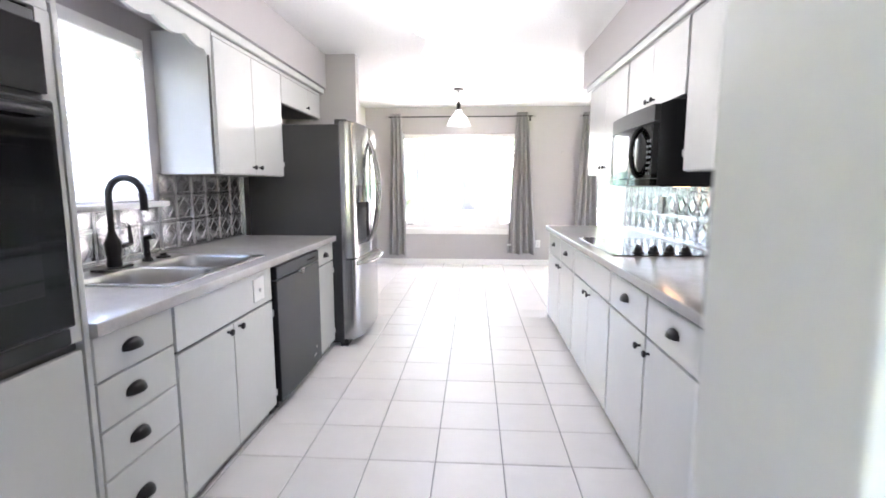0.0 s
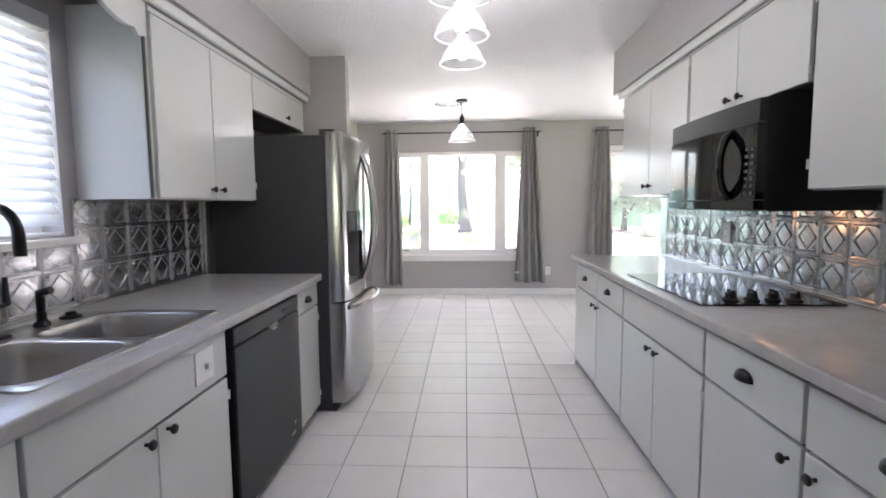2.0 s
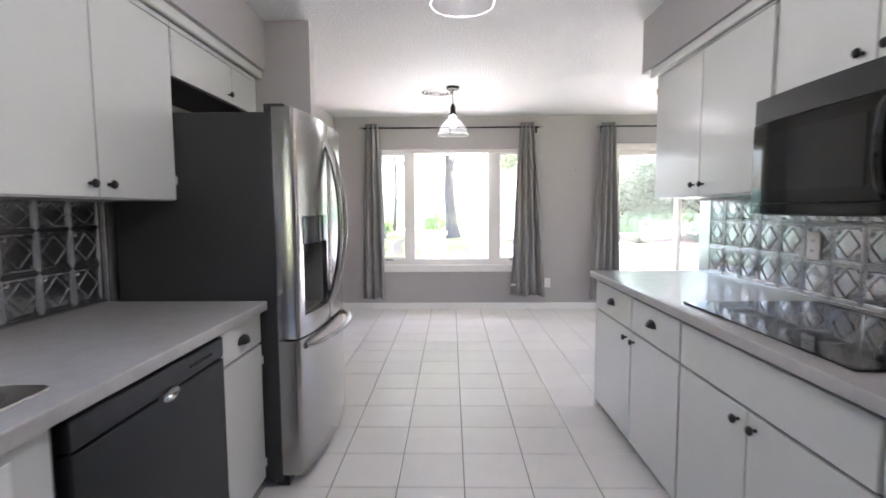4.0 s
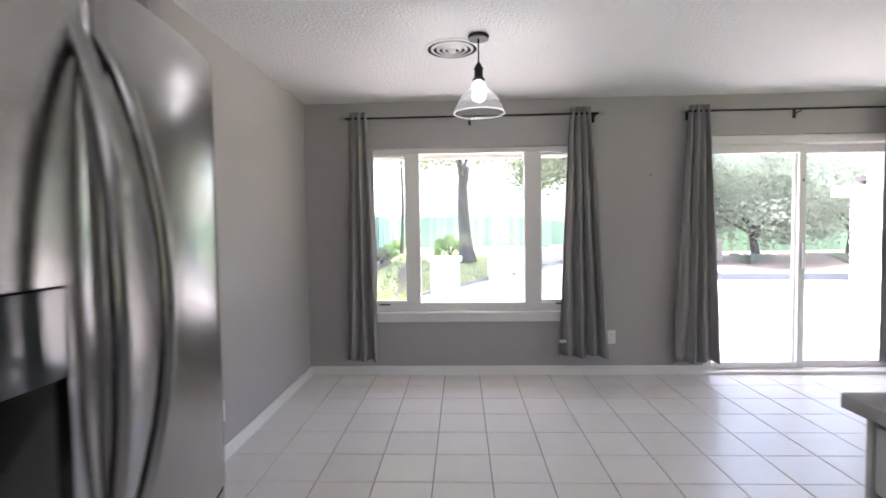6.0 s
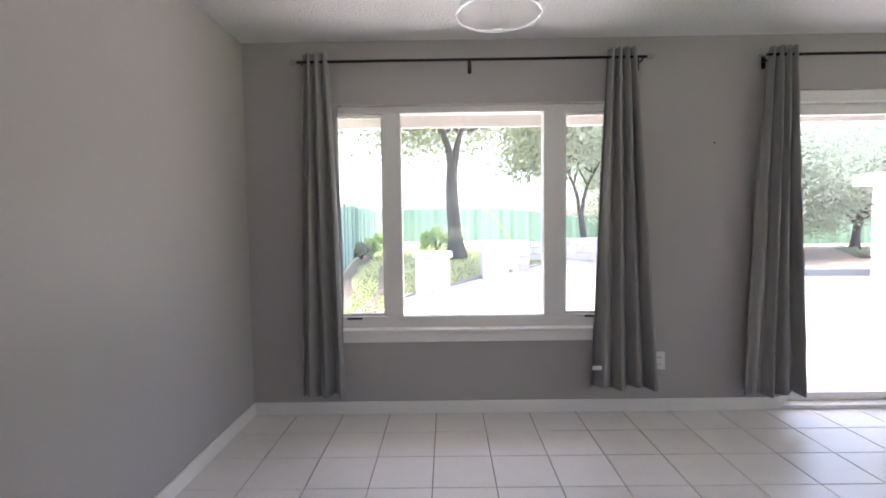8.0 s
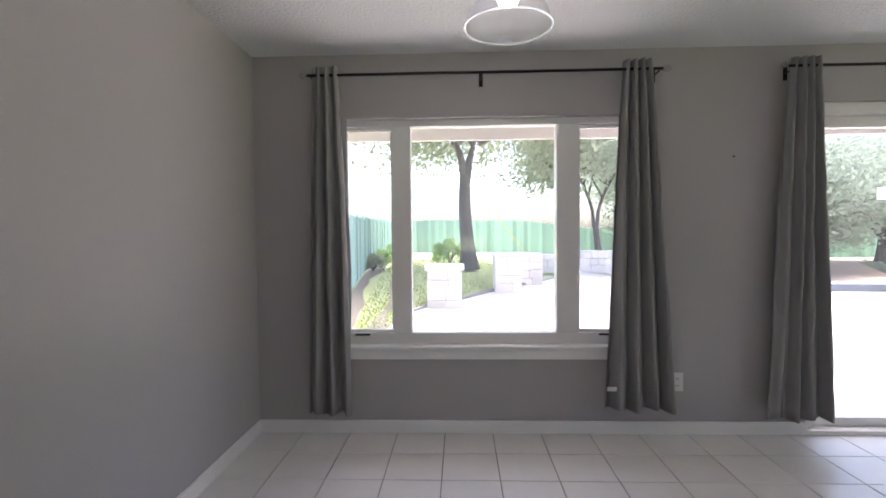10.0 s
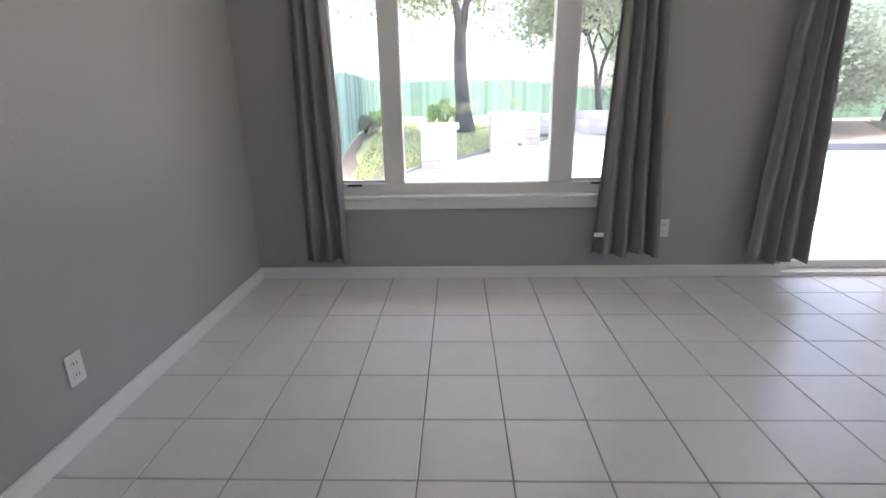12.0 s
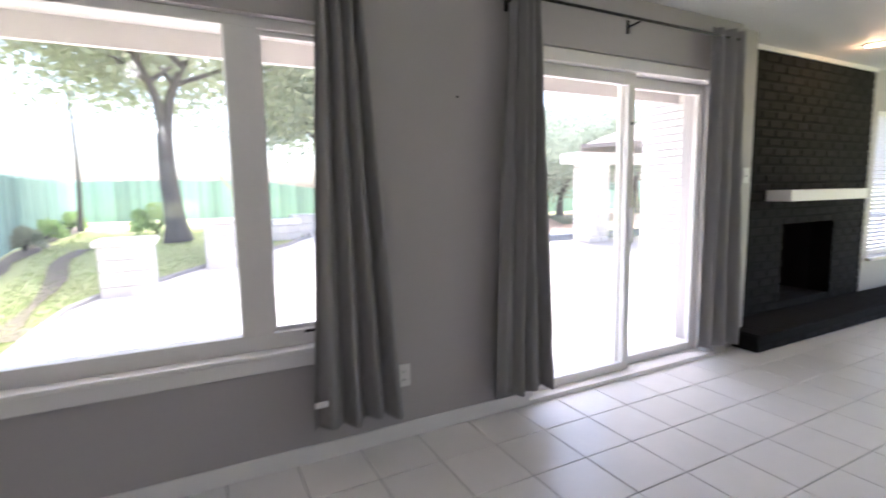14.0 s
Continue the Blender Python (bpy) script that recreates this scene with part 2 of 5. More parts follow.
structure("wall_north", wall_with_holes("x", XD - 0.2, 3.93, 0, H, YB, YB + 0.22, [WIN, DOOR]), M_WALL, "grey painted back wall with window and sliding door", "wall")
structure("wall_dining_west", box(XD - 0.2, XD, YS + 0.11, YB, 0, H), M_WALL, "grey painted dining side wall", "wall")
structure("wall_stub", box(-1.77, -0.897, YS, YS + 0.11, 0, H), M_WALL, "grey stub wall beside the fridge", "wall")
structure("wall_kitchen_west", wall_with_holes("y", DY1, YS, 0, H, XL, XL - 0.2, [KWIN]), M_WALL, "grey kitchen wall with window", "wall")
structure("wall_kitchen_east", box(XR, XR + 0.12, DY1, 5.21, 0, H), M_WALL, "grey wall behind the cooktop", "wall")
structure("wall_south", wall_with_holes("x", -1.77, 9.2, 0, H, DY1, DY0, [(-0.48, 0.372, 0, 2.05)]), M_WALL, "grey wall with cased doorway", "wall")
# the opening is out of view, added to let daylight into the hall
structure("wall_hall", wall_with_holes("x", -1.6, 1.9, 0, H, -1.5, -1.62, [(-0.6, 0.75, 0.8, 2.05)]), M_WALL, "grey hall wall", "wall")
structure("wall_hall_west", box(-1.72, -1.6, -1.62, DY0, 0, H), M_WALL, "grey hall wall", "wall")
structure("wall_hall_east", box(1.9, 2.02, -1.62, DY0, 0, H), M_WALL, "grey hall wall", "wall")
# wide unseen opening, added as daylight fill for floor and dining wall
structure("wall_living_east", wall_with_holes("y", DY1, 8.9, 0, H, 9.2, 9.4, [(1.8, 7.8, 0.06, 2.25)]), M_WALL, "grey living room wall", "wall")
FB = 8.52          # face of the fireplace
LWIN = (6.72, 8.3, 0.50, 2.05)
structure("wall_living_north", wall_with_holes("x", 6.6, 9.4, 0, H, FB, FB + 0.2, [LWIN]), M_WALL, "grey living room wall with window", "wall")
structure("wall_return", box(3.93, 4.23, YB + 0.06, 8.72, 0, H), M_WALL, "grey wall return beside the fireplace", "wall")
structure("ceiling", box(-1.83, 9.4, -1.62, 8.9, H, H + 0.12), M_CEIL, "white textured ceiling", "ceiling")
bm = box(XL, -1.175, DY1, YS, 2.15, H)
structure("soffit_west", bm, M_WALL, "grey soffit over the cabinets", "soffit")
structure("soffit_east", box(1.19, XR, DY1, 5.24, 2.13, H), M_WALL, "grey soffit over the cabinets", "soffit")
structure("trim_west", box(-1.228, -1.195, DY1, YS, 2.10, 2.149, 0.01), M_CAB, "painted moulding under the soffit", "trim")
structure("trim_east", box(1.2, 1.226, 2.0, 5.15, 2.08, 2.129, 0.01), M_CAB, "painted moulding under the soffit", "trim")


def baseboard(name, x0, x1, y0, y1):
    bm = box(x0, x1, y0, y1, 0, 0.085, 0.005)
    structure(name, bm, M_TRIM, "white painted baseboard", "baseboard")


baseboard("baseboard_west", XD, XD + 0.014, YS + 0.11, YB)
baseboard("baseboard_north", XD + 0.014, 2.02, YB - 0.014, YB)
# casing of the doorway
structure("door_casing_1", box(0.352, 0.372, DY0 - 0.01, DY1 + 0.01, 0, 2.04, 0.004), M_TRIM, "white door jamb", "trim")
structure("door_casing_2", box(0.367, 0.447, DY1, DY1 + 0.018, 0, 2.10, 0.006), M_TRIM, "white door casing", "trim")
structure("door_casing_3", box(-0.48, -0.46, DY0 - 0.01, DY1 + 0.01, 0, 2.04, 0.004), M_TRIM, "white door jamb", "trim")
structure("door_casing_4", box(-0.555, -0.475, DY1, DY1 + 0.018, 0, 2.10, 0.006), M_TRIM, "white door casing", "trim")
structure("door_casing_5", box(-0.46, 0.352, DY0 - 0.01, DY1 + 0.01, 2.03, 2.05, 0.004), M_TRIM, "white door head", "trim")
structure("door_casing_6", box(0.358, 0.44, DY0 - 0.018, DY0, 0, 2.10, 0.006), M_TRIM, "white door casing", "trim")
structure("door_casing_7", box(-0.55, -0.47, DY0 - 0.018, DY0, 0, 2.10, 0.006), M_TRIM, "white door casing", "trim")
structure("floor", box(-1.83, 9.4, -1.62, 8.9, -0.1, -0.006), M_GROUT, "grey grouted tile floor", "floor")

# ---- kitchen cabinets ----
FL, FR = -0.87, 0.915      # faces of the base cabinets
UL, UR = -1.232, 1.226      # faces of the upper cabinets
CT = 0.884                  # counter height


def slab(face, s, y0, y1, z0, z1, t=0.019, bevel=0.003):
    """A door or drawer front whose outer face lies at face and looks along s."""
    a, b = (face - t, face) if s > 0 else (face, face + t)
    return box(a, b, y0, y1, z0, z1, bevel)


def knob(parent, face, s, y, z):
    bm = lathe([(0.006, 0.0), (0.005, 0.014), (0.013, 0.017), (0.016, 0.023), (0.012, 0.029), (0.004, 0.031)], n=14)
    turned(bm, Matrix.Translation((face, y, z)) @ Matrix.Rotation(s * math.pi / 2, 4, "Y"))
    part("knob", bm, M_BRONZE, parent, "dark bronze round knob", smooth=True)


def cup_pull(parent, face, s, y, z, w=0.085):
    bm = bmesh.new()
    nu, nv = 12, 6
    rows = []
    for shrink in (1.0, 0.86):
        grid = []
        for j in range(nv + 1):
            v = math.pi / 2 * j / nv
            row = []
            for i in range(nu + 1):
                u = math.pi * i / nu
                row.append(bm.verts.new((face + s * (0.001 + 0.028 * shrink * math.sin(u) ** 0.8 * math.cos(v * 0.95)),
                                         y + shrink * w / 2 * math.cos(u), z - 0.012 + 0.034 * shrink * math.sin(u) ** 0.6 * math.sin(v))))
            grid.append(row)
        rows.append(grid)
    for grid in rows:
        for j in range(nv):
            for i in range(nu):
                bm.faces.new((grid[j][i], grid[j][i + 1], grid[j + 1][i + 1], grid[j + 1][i]))
    a, b = rows[0][0], rows[1][0]
    for i in range(nu):
        bm.faces.new((a[i], a[i + 1], b[i + 1], b[i]))
    bmesh.ops.remove_doubles(bm, verts=bm.verts, dist=0.0003)
    bmesh.ops.recalc_face_normals(bm, faces=bm.faces)
    part("cup_pull", bm, M_BRONZE, parent, "dark bronze cup pull", smooth=True)


def hinge(parent, face, s, y, z):
    bm = tube([(face + s * 0.002, y, z - 0.018), (face + s * 0.002, y, z + 0.018)], 0.004, 8)
    box(face - 0.001 if s > 0 else face - 0.002, face + 0.002 if s > 0 else face + 0.001, y - 0.008, y + 0.008, z - 0.014, z + 0.014, bm=bm)
    part("hinge", bm, M_CAB, parent)


def cabinet(name, s, face, wall, y0, y1, z0, z1, label, fronts, group, kick=False, ends=(), top=None):
    """fronts: (kind, y0, y1, z0, z1, handle y or None, handle z, hinge y or None)"""
    ob = thing(name, ((face + wall) / 2, (y0 + y1) / 2, z0), label, "cabinet", group)
    b = face - s * 0.019
    e = 0.0015
    lo, hi = min(b, wall), max(b, wall)
    # bodies without end panels are dark, so shade between fronts is painted in
    part("body", box(lo, hi, y0 + e, y1 - e, z0 + (0.065 if kick else 0), top or z1), M_GAP_SHADE if not ends else M_CAB, ob)
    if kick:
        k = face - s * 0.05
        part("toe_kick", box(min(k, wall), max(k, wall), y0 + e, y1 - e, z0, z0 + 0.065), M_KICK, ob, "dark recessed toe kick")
    for end in ends:
        a, c = (y0 - 0.016, y0 + 0.0014) if end == 0 else (y1 - 0.0014, y1 + 0.016)
        q = face - s * 0.026
        part("side_panel", box(min(q, wall), max(q, wall), a, c, z0, z1, 0.002), M_CAB, ob)
        # added dark strip that paints the shade between door and side panel
        part("door_gap_shade", box(min(q, b), max(q, b), a + 0.004, c, z0 + 0.003, z1 - 0.001), M_GAP_SHADE, ob, "dark strip painted as shade behind the door edge")
    ft = max(f[4] for f in fronts)
    if not kick and z1 - ft > 0.004:
        part("top_rail", box(min(face, b), max(face, b), y0 + e, y1 - e, ft, z1 - 0.0005), M_CAB, ob)
    for kind, a, c, q0, q1, hy, hz, gy in fronts:
        g = 0.003
        front = part(kind, slab(face, s, a + g, c - g, q0 + g, q1 - g), M_CAB, ob)
        if hy is not None:
            (cup_pull if kind == "drawer" else knob)(front, face, s, hy, hz)
        if gy is not None:
            for t in (0.12, 0.88):
                hinge(front, face, s, gy, q0 + t * (q1 - q0))
    return ob


# left run
GL = "cabinets along the sink wall"
dz = [0.07, 0.395, 0.55, 0.70, 0.838]
cabinet("drawer_cabinet", 1, FL, XL, 1.845, 2.219, 0, 0.845, "pale grey painted cabinet with four drawers beside the sink", [
    ("drawer", 1.85, 2.214, a, b, 2.0, min((a + b) / 2 + 0.005, a + 0.205) if a > 0.1 else 0.272, None) for a, b in zip(dz, dz[1:])], GL, True)
cabinet("sink_cabinet", 1, FL, XL, 2.219, 3.065, 0, 0.845, "pale grey painted sink cabinet with two doors", [
    ("panel", 2.224, 3.06, 0.66, 0.838, None, 0, None),
    ("door", 2.224, 2.64, 0.07, 0.655, 2.585, 0.628, 2.224), ("door", 2.64, 3.06, 0.07, 0.655, 2.685, 0.628, 3.06)], GL, True, top=0.64)
cabinet("narrow_cabinet", 1, FL, XL, 3.80, 4.19, 0, 0.845, "narrow pale grey cabinet beside the fridge", [
    ("drawer", 3.805, 4.185, 0.70, 0.838, 3.99, 0.765, None), ("door", 3.805, 4.185, 0.07, 0.695, None, 0, 4.185)], GL, True)
cabinet("wall_cabinet", 1, UL, XL, 3.272, 4.213, 1.328, 2.10, "pale grey painted wall cabinet with two doors", [
    ("door", 3.282, 3.74, 1.33, 2.078, 3.695, 1.38, 3.282), ("door", 3.74, 4.211, 1.33, 2.078, 3.785, 1.38, 4.211)], GL, ends=(0,))
cabinet("fridge_top_cabinet", 1, UL, XL, 4.216, 5.12, 1.87, 2.10, "low pale grey cabinet above the fridge", [
    ("door", 4.218, 4.805, 1.872, 2.078, 4.755, 1.915, 4.218), ("door", 4.805, 5.115, 1.872, 2.078, None, 0, None)], GL)
structure("filler_west", box(-1.29, UL - 0.01, 5.122, YS, 1.87, 2.10), M_CAB, "pale grey cabinet filler", "trim")
# tall oven cabinet, with a hollow for the oven
oc = thing("oven_cabinet", (-1.2, 1.46, 0), "tall pale grey painted oven cabinet", "cabinet", GL)
part("side_panel", box(XL, FL + 0.004, 1.82, 1.84, 0, 2.10, 0.002), M_CAB, oc)
part("side_panel", box(XL, FL, 1.06, 1.08, 0, 2.10, 0.002), M_CAB, oc)
part("face_frame", box(FL - 0.02, FL, 1.775, 1.819, 0.845, 1.70, 0.002), M_CAB, oc)
# dark bodies paint the shade between the oven cabinet's doors
part("body", box(XL, FL - 0.02, 1.082, 1.818, 0.065, 0.84), M_GAP_SHADE, oc)
part("upper_body", box(XL, FL - 0.02, 1.082, 1.818, 1.70, 2.10), M_GAP_SHADE, oc)
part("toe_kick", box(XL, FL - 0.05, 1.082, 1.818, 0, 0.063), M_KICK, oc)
d = part("door", slab(FL, 1, 1.09, 1.815, 0.07, 0.82), M_CAB, oc)
d = part("door", slab(FL, 1, 1.09, 1.45, 1.70, 2.078), M_CAB, oc)
d = part("door", slab(FL, 1, 1.455, 1.815, 1.70, 2.078), M_CAB, oc)
part("top_rail", box(FL - 0.02, FL, 1.082, 1.818, 2.079, 2.0995), M_CAB, oc)
hinge(d, FL, 1, 1.815, 1.74)
hinge(d, FL, 1, 1.815, 2.04)

# right run
GR = "cabinets along the cooktop wall"
TR, BR = 0.825, 0.65
cabinet("drawer_door_cabinet", -1, FR, XR, 2.014, 2.583, 0, 0.84, "pale grey base cabinet with drawer and door", [
    ("drawer", 2.019, 2.578, BR, TR, 2.30, 0.745, None), ("door", 2.019, 2.578, 0.05, BR - 0.005, 2.53, 0.59, 2.019)], GR, True)
cabinet("drawer_door_cabinet", -1, FR, XR, 2.583, 3.115, 0, 0.84, "pale grey base cabinet with drawer and door", [
    ("drawer", 2.588, 3.11, BR, TR, 2.85, 0.745, None), ("door", 2.588, 3.11, 0.05, BR - 0.005, 2.636, 0.59, 3.11)], GR, True)
cabinet("cooktop_cabinet", -1, FR, XR, 3.115, 4.045, 0, 0.84, "pale grey base cabinet with two doors under the cooktop", [
    ("panel", 3.12, 4.04, BR, TR, None, 0, None),
    ("door", 3.12, 3.587, 0.05, BR - 0.005, 3.54, 0.60, 3.12), ("door", 3.587, 4.04, 0.05, BR - 0.005, 3.63, 0.60, 4.04)], GR, True)
cabinet("drawer_door_cabinet", -1, FR, XR, 4.045, 4.585, 0, 0.84, "pale grey base cabinet with drawer and door", [
    ("drawer", 4.05, 4.58, BR, TR, 4.32, 0.745, None), ("door", 4.05, 4.58, 0.05, BR - 0.005, 4.535, 0.60, 4.05)], GR, True)
cabinet("drawer_door_cabinet", -1, FR, XR, 4.585, 5.17, 0, 0.84, "pale grey base cabinet with drawer and door at the counter end", [
    ("drawer", 4.59, 5.165, BR, TR, 4.88, 0.745, None), ("door", 4.59, 5.165, 0.05, BR - 0.005, 4.64, 0.60, 5.165)], GR, True)
structure("end_panel_1", box(FR, XR, 1.994, 2.012, 0, 0.845, 0.002), M_CAB, "pale grey counter end panel", "panel")
structure("end_panel_2", box(FR, XR, 5.172, 5.19, 0, 0.845, 0.002), M_CAB, "pale grey counter end panel", "panel")
cabinet("wall_cabinet", -1, UR, XR, 2.014, 3.085, 1.332, 2.08, "pale grey painted wall cabinet with two doors", [
    ("door", 2.019, 2.586, 1.334, 2.072, 2.54, 1.395, 2.019), ("door", 2.586, 3.083, 1.334, 2.072, 2.632, 1.395, 3.083)], GR, ends=(0, 1))
cabinet("microwave_cabinet", -1, UR, XR, 3.102, 4.01, 1.705, 2.08, "low pale grey cabinet above the microwave", [
    ("door", 3.105, 3.562, 1.707, 2.072, 3.515, 1.75, 3.105), ("door", 3.562, 4.008, 1.707, 2.072, 3.61, 1.75, 4.008)], GR)
cabinet("wall_cabinet", -1, UR, XR, 4.027, 5.09, 1.345, 2.08, "pale grey painted wall cabinet with two doors", [
    ("door", 4.03, 4.56, 1.347, 2.072, 4.515, 1.405, 4.03), ("door", 4.56, 5.088, 1.347, 2.072, 4.605, 1.405, 5.088)], GR, ends=(0, 1))

# counters
SX0, SX1, SY0, SY1 = -1.485, -0.94, 2.325, 3.14     # sink cut-out
def counter_edge(x_in, x_out, y0, y1):
    """Front of a counter, rounded on its outer side only."""
    s, q = (1 if x_out > x_in else -1), 0.006
    prof = [(x_in, CT - 0.04), (x_in, CT)]
    prof += [(x_out - s * q + s * q * math.sin(radians(15 * k)), CT - q + q * math.cos(radians(15 * k))) for k in range(7)]
    prof += [(x_out - s * 0.004 + s * 0.004 * math.cos(radians(30 * k)), CT - 0.036 - 0.004 * math.sin(radians(30 * k))) for k in range(4)]
    bm = bmesh.new()
    a = [bm.verts.new((x, y0, z)) for x, z in prof]
    b = [bm.verts.new((x, y1, z)) for x, z in prof]
    for k in range(len(prof)):
        bm.faces.new((a[k], a[(k + 1) % len(a)], b[(k + 1) % len(a)], b[k]))
    bm.faces.new(a[::-1])
    bm.faces.new(b)
    bmesh.ops.recalc_face_normals(bm, faces=bm.faces)
    return bm


ct = thing("countertop", (-1.2, 3.0, CT - 0.04), "grey mottled laminate countertop with the sink let in", "countertop", "countertops")
part("front_edge", counter_edge(-0.94, -0.843, 1.842, 4.196), M_CTR, ct, smooth=True)
part("rear_strip", box(XL, SX0, 1.842, 4.196, CT - 0.04, CT), M_CTR, ct)
part("slab", box(SX0, -0.94, 1.842, SY0, CT - 0.04, CT), M_CTR, ct)
part("slab", box(SX0, -0.94, SY1, 4.196, CT - 0.04, CT), M_CTR, ct)
ct = thing("countertop", (1.2, 3.6, CT - 0.04), "grey mottled laminate countertop with black cooktop", "countertop", "countertops")
part("front_edge", counter_edge(0.94, 0.885, 1.99, 5.235), M_CTR, ct, smooth=True)
part("slab", box(0.94, XR, 1.99, 5.235, CT - 0.04, CT), M_CTR, ct)

# valance over the sink
bm = bmesh.new()
N = 60
prev = None
for i in range(N + 1):
    u = i / N
    y = 1.842 + u * (3.254 - 1.842)
    c = abs(2 * u - 1)
    z = 2.035 - 0.035 * c - 0.028 * abs(math.sin(u * math.pi * 6)) - (0.03 if c > 0.9 else 0)
    col = [bm.verts.new((x, y, q)) for x, q in ((-1.229, z), (-1.229, 2.10), (-1.249, 2.10), (-1.249, z))]
    if prev:
        for k in range(4):
            bm.faces.new((prev[k], col[k], col[(k + 1) % 4], prev[(k + 1) % 4]))
    else:
        bm.faces.new(col[::-1])
    prev = col
bm.faces.new(prev)
bmesh.ops.recalc_face_normals(bm, faces=bm.faces)
structure("valance", bm, M_CAB, "scalloped painted wooden valance over the sink window", "valance")

# ---- sink, faucet ----
sink = thing("kitchen_sink", (-1.2, 2.73, CT), "double bowl stainless steel drop-in sink", "sink")


def rounded(x0, x1, y0, y1, r, z, n=6):
    pts = []
    for cx, cy, a0 in ((x1 - r, y1 - r, 0), (x0 + r, y1 - r, 90), (x0 + r, y0 + r, 180), (x1 - r, y0 + r, 270)):
        for k in range(n + 1):
            a = radians(a0 + 90 * k / n)
            pts.append((cx + r * math.cos(a), cy + r * math.sin(a), z))
    return pts


def bowl(x0, x1, y0, y1, ox0, ox1, oy0, oy1, depth):
    bm = bmesh.new()
    loops = [rounded(ox0, ox1, oy0, oy1, 0.025, CT + 0.0005), rounded(ox0 + 0.002, ox1 - 0.002, oy0 + 0.0002, oy1 - 0.0002, 0.025, CT + 0.005),
             rounded(ox0 + 0.008, ox1 - 0.008, oy0 + 0.0005, oy1 - 0.0005, 0.025, CT + 0.006),
             rounded(x0 - 0.012, x1 + 0.012, y0 - 0.012, y1 + 0.012, 0.085, CT + 0.0065), rounded(x0 - 0.004, x1 + 0.004, y0 - 0.004, y1 + 0.004, 0.077, CT + 0.003), rounded(x0, x1, y0, y1, 0.073, CT - 0.006)]
    for drop, i in ((0.04, 0.002), (0.08, 0.004), (0.12, 0.007), (0.15, 0.011)):
        loops.append(rounded(x0 + i, x1 - i, y0 + i, y1 - i, 0.07, CT - drop * depth / 0.19))
    for k in range(1, 6):
        a = radians(18 * k)
        i = 0.011 + 0.045 * (1 - math.cos(a))
        loops.append(rounded(x0 + i, x1 - i, y0 + i, y1 - i, 0.068 - 0.03 * k / 5, CT - depth * (0.79 + 0.21 * math.sin(a))))
    loops.append(rounded(x0 + 0.12, x1 - 0.12, y0 + 0.12, y1 - 0.12, 0.035, CT - depth - 0.006))
    rings = [[bm.verts.new(p) for p in l] for l in loops]
    for a, b in zip(rings, rings[1:]):
        for k in range(len(a)):
            bm.faces.new((a[k], a[(k + 1) % len(a)], b[(k + 1) % len(a)], b[k]))
    bm.faces.new(rings[-1])
    bmesh.ops.recalc_face_normals(bm, faces=bm.faces)
    bmesh.ops.reverse_faces(bm, faces=bm.faces)
    return bm


part("bowl", bowl(-1.36, -0.97, 2.355, 2.705, -1.50, -0.93, 2.315, 2.7299, 0.19), M_SINK, sink, smooth=True)
part("bowl", bowl(-1.36, -0.97, 2.755, 3.11, -1.50, -0.93, 2.7301, 3.15, 0.19), M_SINK, sink, smooth=True)
for y in (2.53, 2.932):
    part("drain", lathe([(0.045, 0), (0.04, 0.004), (0.02, 0.002)], (-1.16, y, CT - 0.196), 18), M_STEEL, sink, "round steel drain", smooth=True)

ZF = CT + 0.0065
fa = thing("faucet", (-1.425, 2.665, ZF), "dark bronze gooseneck kitchen faucet", "faucet")
part("deck_plate", box(-1.46, -1.39, 2.56, 2.745, ZF, ZF + 0.01, 0.004), M_BRONZE, fa)
part("valve_body", lathe([(0.03, 0.01), (0.033, 0.02), (0.028, 0.05), (0.034, 0.09), (0.034, 0.12), (0.02, 0.15), (0.017, 0.17)], (-1.425, 2.665, ZF), 20), M_BRONZE, fa, smooth=True)
pts = [(-1.425, 2.665, ZF + 0.15), (-1.425, 2.665, ZF + 0.30)]
for k in range(13):
    a = math.pi * k / 12
    pts.append((-1.425 + 0.085 * (1 - math.cos(a)), 2.665 - 0.01 * k / 12, ZF + 0.325 + 0.085 * math.sin(a)))
pts += [(-1.255, 2.655, ZF + 0.265)]
part("spout", tube(pts, [0.0145] * (len(pts) - 2) + [0.016, 0.017], 14), M_BRONZE, fa, smooth=True)
part("lever", tube([(-1.41, 2.695, ZF + 0.10), (-1.385, 2.73, ZF + 0.11), (-1.40, 2.745, ZF + 0.19)], [0.014, 0.012, 0.007], 10), M_BRONZE, fa, smooth=True)
sp = thing("side_sprayer", (-1.425, 2.89, ZF), "dark bronze side sprayer beside the faucet", "sprayer")
part("holder", lathe([(0.026, 0), (0.024, 0.012), (0.016, 0.02), (0.016, 0.05)], (-1.425, 2.89, ZF), 16), M_BRONZE, sp, smooth=True)
part("spray_head", tube([(-1.425, 2.89, ZF + 0.045), (-1.425, 2.89, ZF + 0.09), (-1.425, 2.89, ZF + 0.115), (-1.385, 2.89, ZF + 0.125)], [0.013, 0.015, 0.016, 0.014], 12), M_BRONZE, sp, smooth=True)
st = thing("sink_hole_cover", (-1.425, 3.012, ZF), "small dark bronze sink hole cover", "fitting")
part("cap", lathe([(0.036, 0), (0.034, 0.008), (0.018, 0.014), (0.016, 0.024), (0.005, 0.027)], (-1.425, 3.012, ZF), 18), M_BRONZE, st, smooth=True)

